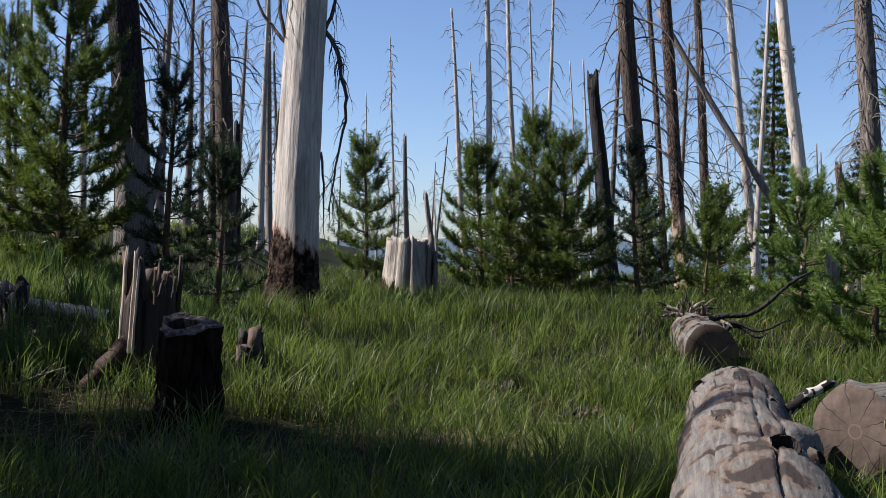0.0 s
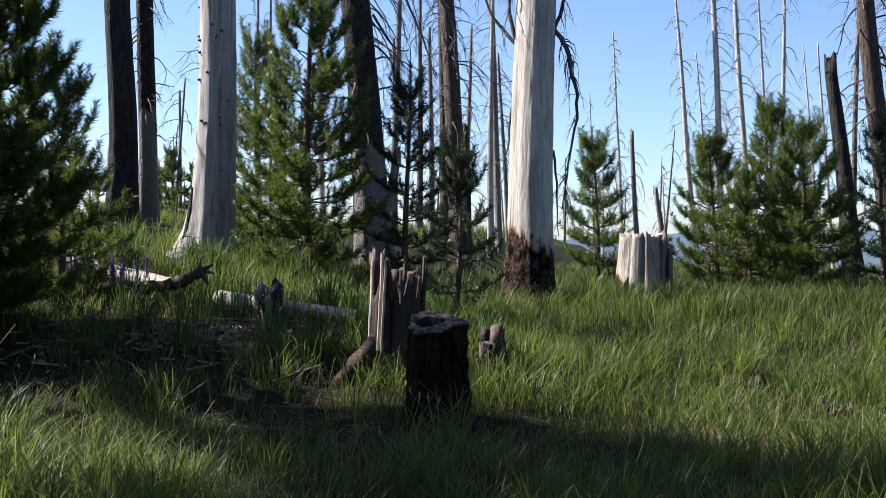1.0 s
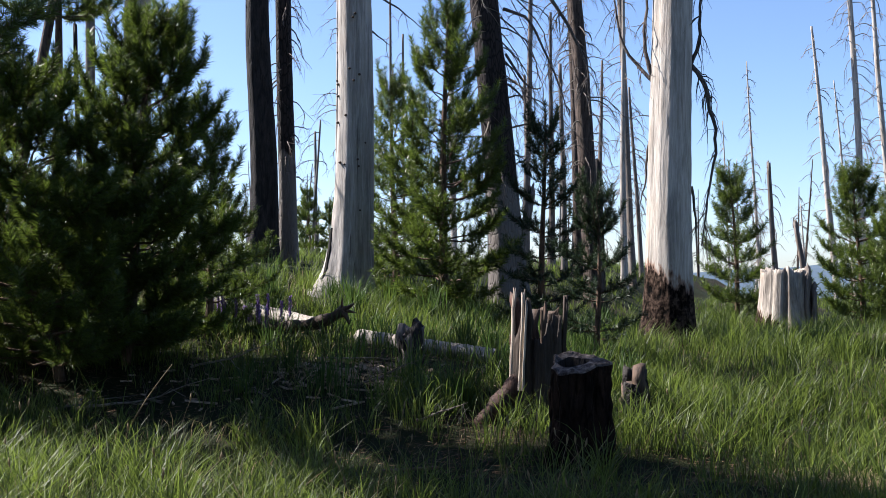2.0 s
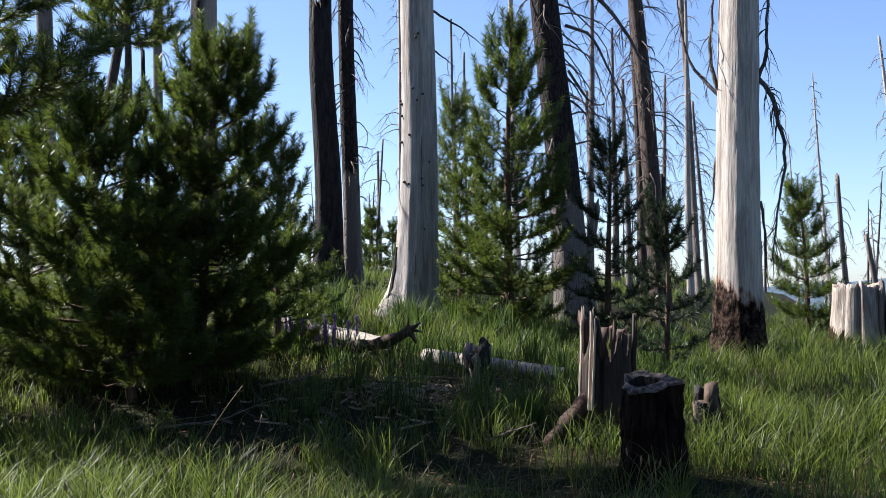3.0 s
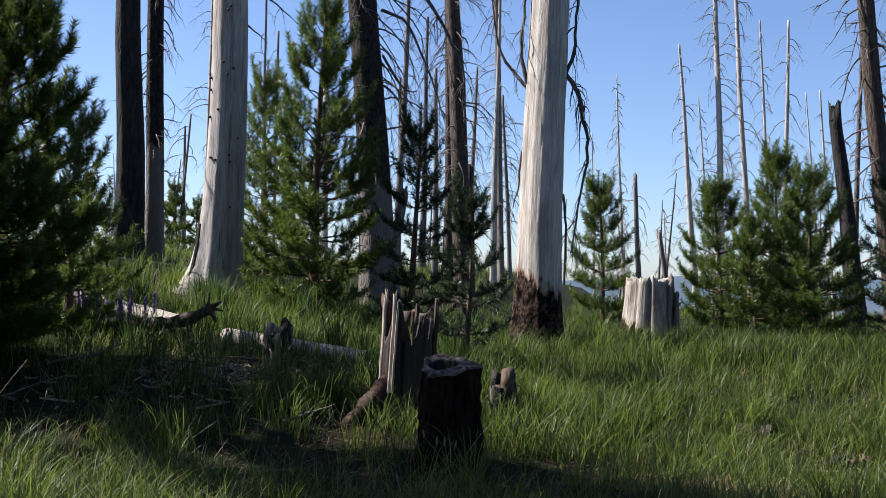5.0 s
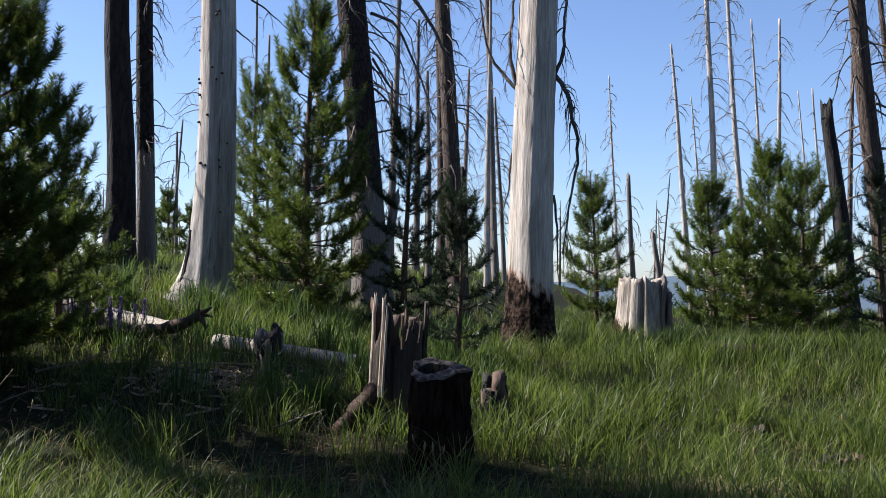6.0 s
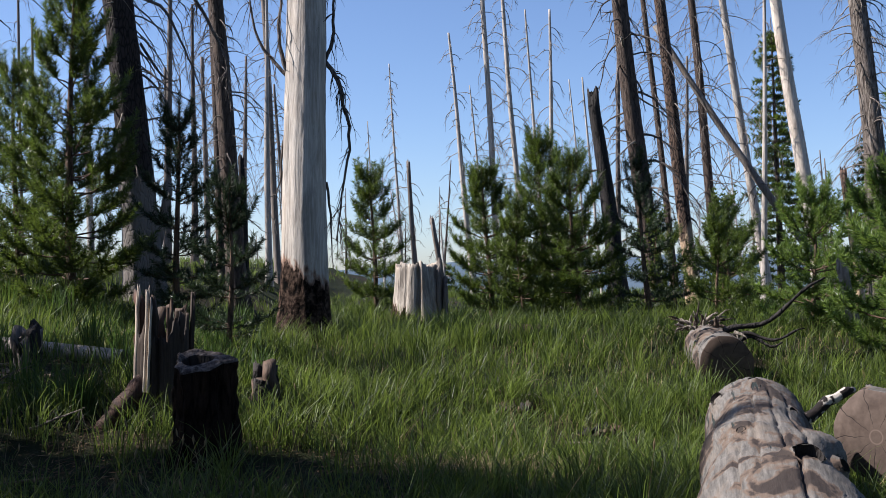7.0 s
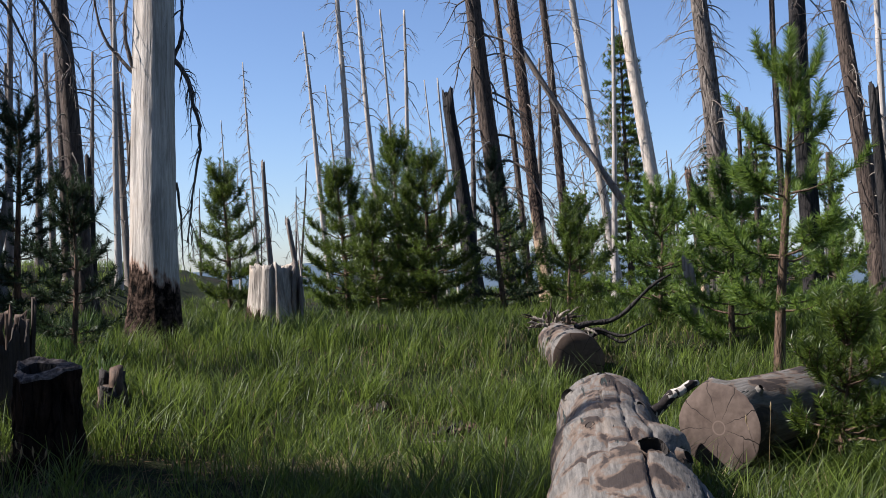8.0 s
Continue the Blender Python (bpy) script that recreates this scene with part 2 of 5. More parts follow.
MAT = {
    "silver": silver_wood("silver_wood_charred_foot", (0.56, 0.515, 0.455), (0.30, 0.270, 0.235), black_to=0.62),
    "silver_plain": silver_wood("silver_wood", (0.60, 0.53, 0.45), (0.38, 0.33, 0.28)),
    "grey_silver": silver_wood("grey_wood", (0.47, 0.435, 0.39), (0.25, 0.228, 0.205), streak=1.0),
    # the lowest part of this wood is darkened, with a ragged edge
    "stump_wood": silver_wood("split_stump_wood", (0.46, 0.415, 0.355), (0.18, 0.155, 0.13), black_to=0.12, streak=1.3, stain=0.6),
    # pale colour that paints sunlight on the edges of dark slabs
    "split_edge": silver_wood("sunlit_split_edge", (0.52, 0.45, 0.36), (0.22, 0.17, 0.13), stain=0.4),
    "pale": silver_wood("pale_dead_wood", (0.50, 0.46, 0.41), (0.26, 0.23, 0.20)),
    "grey": silver_wood("dull_dead_wood", (0.22, 0.19, 0.165), (0.10, 0.085, 0.075)),
    "char": bark("charred_bark", (0.013, 0.011, 0.010), (0.048, 0.040, 0.036), (0.003, 0.003, 0.003), scale=18),
    "bark": bark("brown_bark", (0.070, 0.050, 0.039), (0.15, 0.108, 0.083), (0.018, 0.013, 0.010)),
    "char_grey": two_tone("charred_bark_over_grey_foot", (0.035, 0.027, 0.024), (0.20, 0.18, 0.16), "foot"),
    "split": two_tone("half_charred_grey_wood", (0.022, 0.018, 0.016), (0.34, 0.31, 0.28), "side"),
    "scar": two_tone("bark_with_bare_foot", (0.11, 0.072, 0.052), (0.55, 0.40, 0.26), "foot"),
    "shag": bark("shaggy_grey_bark", (0.13, 0.105, 0.088), (0.30, 0.26, 0.225), (0.03, 0.023, 0.018)),
    "twig": bark("dead_twig", (0.14, 0.112, 0.095), (0.30, 0.255, 0.22), (0.045, 0.036, 0.03), scale=60),
    "twig_pale": bark("pale_twig", (0.26, 0.22, 0.18), (0.42, 0.37, 0.31), (0.10, 0.08, 0.06), scale=60),
    "young_bark": bark("young_pine_bark", (0.10, 0.062, 0.040), (0.22, 0.14, 0.09), (0.03, 0.02, 0.014), scale=45),
    "needle": leafy("pine_needles", (0.018, 0.040, 0.007), (0.150, 0.210, 0.030), 0.40, 0.36, 0.45),
    "needle_dark": leafy("blue_green_pine_needles", (0.010, 0.022, 0.009), (0.045, 0.075, 0.030), 0.22, 0.45, 0.3),
    "needle_bright": leafy("fresh_pine_needles", (0.035, 0.080, 0.012), (0.230, 0.330, 0.060), 0.45, 0.4, 0.4),
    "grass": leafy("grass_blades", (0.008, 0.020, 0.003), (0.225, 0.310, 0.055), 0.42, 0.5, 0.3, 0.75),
    "sedge": leafy("sedge_blades", (0.014, 0.040, 0.008), (0.095, 0.165, 0.036), 0.38, 0.5, 0.3),
    "straw": leafy("dry_grass", (0.20, 0.15, 0.08), (0.42, 0.34, 0.20), 0.3, 0.6, 0.2),
    "lupine": leafy("lupine_flower", (0.22, 0.12, 0.36), (0.46, 0.32, 0.62), 0.25),
    "soil": soil(),
    "cut": cut_wood("sawn_log_face", (0.065, 0.047, 0.038), (0.135, 0.102, 0.083)),
    "cut_dark": cut_wood("old_sawn_face", (0.06, 0.042, 0.033), (0.12, 0.085, 0.065)),
    "log": log_wood(),
    "log_pale": silver_wood("bleached_log_wood", (0.46, 0.42, 0.36), (0.20, 0.175, 0.15), stain=0.5),
    "brown_wood": silver_wood("brown_rotten_wood", (0.17, 0.105, 0.070), (0.06, 0.038, 0.027), stain=0.04),
    "brown_dark": silver_wood("dark_rotten_wood", (0.10, 0.065, 0.045), (0.035, 0.024, 0.018), stain=0.04),
    "stump_shell": silver_wood("dark_split_wood", (0.058, 0.042, 0.032), (0.016, 0.012, 0.009), stain=0.04),
    "chip": silver_wood("bleached_chips", (0.45, 0.36, 0.27), (0.20, 0.14, 0.09)),
}


# ---- building helpers ----
rng = np.random.default_rng(7)


def mesh(name, verts, faces, smooth=True):
    """faces: an (m, 3) or (m, 4) array, or a list of them."""
    me = bpy.data.meshes.new(name)
    groups = faces if isinstance(faces, list) else [faces]
    loops = np.concatenate([np.asarray(f, np.int32).ravel() for f in groups])
    counts = np.concatenate([np.full(len(f), np.asarray(f).shape[1], np.int32) for f in groups])
    starts = np.concatenate([[0], np.cumsum(counts)[:-1]]).astype(np.int32)
    me.vertices.add(len(verts))
    me.vertices.foreach_set("co", np.asarray(verts, np.float32).ravel())
    me.loops.add(len(loops))
    me.loops.foreach_set("vertex_index", loops)
    me.polygons.add(len(starts))
    me.polygons.foreach_set("loop_start", starts)
    me.polygons.foreach_set("use_smooth", np.full(len(starts), smooth))
    me.update(calc_edges=True)
    return me


def part(name, data, material, parent=None, label="", smooth=True):
    """One mesh object from (verts, faces), under a thing or a part."""
    me = mesh(name, data[0], data[1], smooth)
    me.materials.append(MAT[material])
    ob = new(name, me)
    ob.parent = parent
    if label:
        ob["label"] = label
    return ob


def thing(name, x, y, z, label, category, group="", kind=""):
    ob = new(name)
    ob.location = (x, y, z)
    ob.empty_display_size = 0.1
    return tagged(ob, label, category, group, kind)


def joined(pieces):
    """Several (verts, faces) as one."""
    verts, faces, k = [], {}, 0
    for v, f in pieces:
        for g in (f if isinstance(f, list) else [f]):
            faces.setdefault(np.asarray(g).shape[1], []).append(np.asarray(g) + k)
        verts.append(v)
        k += len(v)
    return np.concatenate(verts), [np.concatenate(g) for g in faces.values()]


def tube(points, radii, n=6, cap=True):
    """A round stem along a line of points."""
    p, r = np.asarray(points, float), np.asarray(radii, float)
    t = np.gradient(p, axis=0)
    t /= np.linalg.norm(t, axis=1, keepdims=True) + 1e-9
    ref = np.where(np.abs(t[:, 2:3]) > 0.9, [[1.0, 0, 0]], [[0, 0, 1.0]])
    a = np.cross(t, ref)
    a /= np.linalg.norm(a, axis=1, keepdims=True) + 1e-9
    b = np.cross(t, a)
    th = np.linspace(0, 2 * np.pi, n, endpoint=False)
    v = (p[:, None] + r[:, None, None] * (a[:, None] * np.cos(th)[None, :, None] + b[:, None] * np.sin(th)[None, :, None])).reshape(-1, 3)
    k, m = len(p), np.arange(n)
    i = (np.arange(k - 1)[:, None] * n + m[None]).ravel()
    j = (np.arange(k - 1)[:, None] * n + (m + 1)[None] % n).ravel()
    f = [np.stack([j, i, i + n, j + n], 1)]
    if cap:
        v = np.concatenate([v, p[-1:]])
        last = (k - 1) * n
        f.append(np.stack([last + (m + 1) % n, last + m, np.full(n, k * n)], 1))
    return v, f


def grid_faces(rows, cols, wrap=True):
    m = np.arange(cols if wrap else cols - 1)
    i = (np.arange(rows - 1)[:, None] * cols + m[None]).ravel()
    j = (np.arange(rows - 1)[:, None] * cols + ((m + 1) % cols)[None]).ravel()
    return np.stack([i, j, j + cols, i + cols], 1)


def smooth_noise(p, scale, seed=0.0):
    """Values in about -1..1 at the points p."""
    return np.array([noise.noise(Vector((q[0] * scale + seed, q[1] * scale - seed, q[2] * scale + 2 * seed))) for q in p])


def step(a, b, v):
    t = np.clip((v - a) / (b - a), 0, 1)
    return t * t * (3 - 2 * t)


def ground(x, y):
    """Height of the ground: a low bank ahead, a knoll on the left, falling away far off."""
    x, y = np.asarray(x, float), np.asarray(y, float)
    h = 0.13 + 0.46 * step(6.4, 10.3, y - 0.35 * x)
    h = h + (1 - np.exp(-0.075 * np.maximum(0, -x - 3) * np.maximum(0, y - 8.5))) * 0.95
    h = h + 0.10 * step(2.4, 4.5, x) * (1 - step(9, 12, y))
    r = np.hypot(x, y)
    h = h + 0.03 * np.sin(1.7 * x + 0.6 * y) * np.sin(1.1 * y - 0.8 * x) + 0.018 * np.sin(4.3 * x + 1) * np.sin(3.9 * y)
    return h - 0.05 * np.maximum(0, r - 34) ** 1.0 * np.where(r < 500, 1, 500 / np.maximum(r, 1)) * step(34, 60, r)


def g1(x, y):
    return float(ground(x, y))


# ---- ground and distance ----
radii = np.concatenate([np.linspace(0.0, 30, 90)[1:], 30 * 1.07 ** np.arange(1, 75)])
turns = np.linspace(0, 2 * np.pi, 240, endpoint=False)
gx, gy = radii[:, None] * np.sin(turns)[None], radii[:, None] * np.cos(turns)[None]
gv = np.stack([gx, gy, ground(gx, gy)], -1).reshape(-1, 3)
gv = np.concatenate([gv, [[0, 0, g1(0, 0)]]])
gf = [grid_faces(len(radii), 240)[:, ::-1], np.stack([np.arange(240), (np.arange(240) + 1) % 240, np.full(240, len(gv) - 1)], 1)]
tagged(part("ground", (gv, gf), "soil"), "brown forest soil under grass, rising to a low bank", "ground", kind="structure")

# the blue haze of distance is painted into the hills' own colour
haze = Nodes("far_wooded_hills_haze")
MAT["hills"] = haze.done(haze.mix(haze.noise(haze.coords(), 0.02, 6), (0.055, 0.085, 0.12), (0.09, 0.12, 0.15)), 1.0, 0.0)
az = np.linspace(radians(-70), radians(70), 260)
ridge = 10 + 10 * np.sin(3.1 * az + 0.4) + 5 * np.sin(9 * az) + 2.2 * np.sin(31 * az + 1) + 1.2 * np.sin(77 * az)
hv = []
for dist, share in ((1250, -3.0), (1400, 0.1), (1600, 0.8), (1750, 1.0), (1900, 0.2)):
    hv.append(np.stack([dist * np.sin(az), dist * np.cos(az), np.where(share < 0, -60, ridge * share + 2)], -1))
tagged(part("backdrop", (np.concatenate(hv), grid_faces(5, 260, False)), "hills"), "wooded hills far beyond the burnt trees, blue haze painted in", "hills", kind="structure")


# ---- dead trees ----
def trunk_form(h, r0, r1, lean, z0=0.0, flare=0.25, broken=False, n=22, ridges=0.06, bow=0.0, seed=0.0, roots=0.22, buttress=()):
    """A tapering stem with root flare, grooves and a whole or splintered top, standing at the origin."""
    k = max(8, int(h * 7))
    s = np.linspace(0, 1, k)
    s = s ** 1.15
    z = -0.15 + (h + 0.15) * s
    rad = r0 + (r1 - r0) * s + r0 * flare * np.exp(-np.maximum(z, 0) / (2.2 * r0))
    th = np.linspace(0, 2 * np.pi, n, endpoint=False)
    wob = 0.5 * r0 * np.sin(2.1 * s * h / 3 + seed) * s * (1 - s) * 2 + bow * s * (1 - s) * 4
    cx, cy = lean[0] * z + wob, lean[1] * z + 0.6 * wob
    lob = np.sin(3 * th + seed)[None] * 0.5 + np.sin(5 * th + 2 * seed)[None] * 0.35 + np.sin(11 * th + seed)[None] * 0.2
    root = np.exp(-np.maximum(z, 0) / (2.5 * r0))[:, None]
    rr = rad[:, None] * (1 + lob * (ridges + roots * root) + rng.normal(0, 0.012, (k, n)))
    for at, high, tall in buttress:
        turn = np.angle(np.exp(1j * (th - at)))[None]
        rr = rr + r0 * high * np.exp(-(turn / 0.6) ** 2) * np.exp(-np.maximum(z, 0) / tall)[:, None]
    v = np.stack([cx[:, None] + rr * np.cos(th), cy[:, None] + rr * np.sin(th), np.repeat(z[:, None], n, 1)], -1)
    if broken:
        spike = np.abs(np.sin(1.5 * th + seed)) * 0.7 + rng.uniform(0, 0.6, n)
        v[-1, :, 2] += spike * r1 * 2.2
        v[-2, :, 2] += spike * r1 * 0.4
    v = v.reshape(-1, 3)
    tip = np.array([[cx[-1], cy[-1], z[-1] - (r1 * 0.8 if broken else -r1 * 0.3)]])
    last = (k - 1) * n
    m = np.arange(n)
    f = [grid_faces(k, n), np.stack([last + m, last + (m + 1) % n, np.full(n, k * n)], 1)]
    return np.concatenate([v, tip]), f


def dead_branch(start, out, length, r, droop, fine=5, n=5, thin=0.85):
    """A bare branch that leaves its stem, arches over, hangs and forks into crooked twigs."""
    pts, d = [np.array(start, float)], np.array(out, float)
    k = 9
    curl = rng.uniform(-0.5, 0.25)
    for i in range(k):
        d = d + np.array([0, 0, -droop * (0.9 if i < 6 else curl)]) + rng.normal(0, 0.13, 3)
        d /= np.linalg.norm(d)
        pts.append(pts[-1] + d * length / k)
    pts = np.array(pts)
    rad = r * (1 - thin * np.linspace(0, 1, k + 1))
    out_pieces = [tube(pts, rad, n)]
    for _ in range(fine):
        i = rng.integers(2, k)
        dd = (pts[i] - pts[i - 1]) / np.linalg.norm(pts[i] - pts[i - 1]) + rng.normal(0, 0.6, 3) + np.array([0, 0, -droop * 0.9])
        dd /= np.linalg.norm(dd)
        ll = length * rng.uniform(0.15, 0.45)
        mid = pts[i] + dd * ll * 0.45 + rng.normal(0, 0.06, 3) * ll
        end = mid + (dd + [0, 0, rng.uniform(-0.7, 0.2)]) * ll * 0.5
        out_pieces.append(tube([pts[i], mid, end], [rad[i] * 0.65, rad[i] * 0.5, rad[i] * 0.25], 3))
    return joined(out_pieces)


def splinter(x, y, h, w, d, turn, lean=(0, 0), z0=-0.05):
    """A split-off slab of wood: a tapering bar with a ragged, slanting top."""
    k = 7
    s = np.linspace(0, 1, k)
    sec = np.array([[-1, -1], [-0.3, -1.25], [0.4, -1.1], [1, -1], [1, 1], [-1, 1]], float) * [w / 2, d / 2]
    c, q = math.cos(turn), math.sin(turn)
    sec = sec @ np.array([[c, q], [-q, c]])
    v = []
    for i, a in enumerate(s):
        m = sec * (1.15 - 0.35 * a) * (1 + rng.normal(0, 0.05, (6, 1)))
        top = rng.uniform(-0.04, 0.05, 6) * (a > 0.99)
        m = m + rng.normal(0, 0.14 * w, 2)
        v.append(np.stack([x + lean[0] * a * h + m[:, 0], y + lean[1] * a * h + m[:, 1], z0 + (h - z0) * a + top], -1))
    v = np.concatenate(v + [v[-1].mean(0, keepdims=True)])
    e = 6 * (k - 1)
    return v, [grid_faces(k, 6), np.stack([e + np.arange(6), e + (np.arange(6) + 1) % 6, np.full(6, 6 * k)], 1)]


LOOKS = {
    "silver": "sun-bleached silver-grey", "silver_plain": "smooth pale barkless", "grey_silver": "weathered grey barkless", "pale": "slender bleached pale-grey",
    "grey": "dull grey weathered", "char": "fire-blackened", "bark": "brown-barked", "shag": "shaggy grey-barked", "char_grey": "blackened", "split": "half-charred half-grey",
    "scar": "brown-barked, bare at the foot,",
}


def dead_tree(name, x, y, h, r0, r1, zb, lean, look_of, broken=False, twigs=10, reach=0.8):
    """A dead standing trunk whose foot is at (x, y, zb) or, where that floats, further down its line on the ground."""
    top = zb + h
    for _ in range(3):
        gz = g1(x, y)
        x, y, zb = x + lean[0] * (gz - zb), y + lean[1] * (gz - zb), gz
    h = top - zb
    size = "broken snag with a splintered top" if broken or name == "broken_snag" else "dead standing pine trunk with bare branches" if twigs else "dead standing trunk"
    root = thing(name, x, y, zb, f"{LOOKS[look_of]} {size}", "dead tree", "burnt standing trees")
    seed = x * 1.7 + y
    part("trunk", trunk_form(h, r0, r1, lean, broken=broken, seed=seed, n=22 if r0 > 0.12 else 16 if r0 > 0.07 else 10, bow=0.15 * r0 * math.sin(seed)), look_of, root)
    if broken:
        for k in range(3):
            a = seed + 2.1 * k
            sp = splinter(lean[0] * h + 0.7 * r1 * math.cos(a), lean[1] * h + 0.7 * r1 * math.sin(a), h + r1 * rng.uniform(1.2, 3.0), r1 * 0.7, r1 * 0.35, a + 1.57, z0=h - r1)
            part("splinter", sp, look_of, root)
    far = math.hypot(x, y) > 22.5
    pale = look_of in ("pale", "silver_plain", "shag")
    lo = 1.2 / h if h > 3 else 0.2
    hi = min(0.97, (4.2 + 0.20 * math.hypot(x, y)) / h)
    twigs = int(twigs * (1.5 if twigs < 36 else 1.15))
    for i in range(twigs):
        s = lo + (hi - lo) * (i + rng.uniform(0, 1)) / twigs
        a = rng.uniform(0, 2 * np.pi)
        d = np.array([math.cos(a), math.sin(a), rng.uniform(-0.4, 0.55)])
        rr = r0 + (r1 - r0) * s
        start = np.array([lean[0] * s * h, lean[1] * s * h, s * h]) + d * [rr * 0.8, rr * 0.8, 0]
        ln = (1.5 if far else 1.0) * reach * rng.uniform(0.4, 1.25) * (1.0 - 0.5 * s) * (0.6 if s * h < 2 else 1)
        r = max(0.007, 0.00044 * math.hypot(x, y), min(0.013 if twigs > 60 else 0.024, rr * 0.16)) * rng.uniform(0.65, 1.1)
        data = dead_branch(start, d, ln, r, 0.26, 4 if far else 6 if y > 13 else 9, 3 if far else 4, 0.6 if far else 0.8)
        # on darker trees every third branch is paler, painting sunlit twigs
        part("branch", data, "twig_pale" if pale or i % 3 == 0 else "twig", root)
    return root


# ---- young pines ----
def needles_at(base, axis, count, length, width, spread=0.9):
    """count needles round each of the shoot points: one slim blade each."""
    m = len(base)
    d = rng.normal(0, 1, (m, count, 3))
    ax = axis[:, None, :]
    d = d - (d * ax).sum(-1, keepdims=True) * ax
    d /= np.linalg.norm(d, axis=-1, keepdims=True) + 1e-9
    d = d * spread + ax * rng.uniform(0.45, 1.15, (m, count, 1))
    d /= np.linalg.norm(d, axis=-1, keepdims=True)
    side = np.cross(d, rng.normal(0, 1, (m, count, 3)))
    side /= np.linalg.norm(side, axis=-1, keepdims=True) + 1e-9
    ln = (length * rng.uniform(0.7, 1.15, (m, count, 1)))
    b = base[:, None, :] + 0 * d
    v = np.stack([b - side * width / 2, b + side * width / 2, b + d * ln], 2).reshape(-1, 3)
    return v


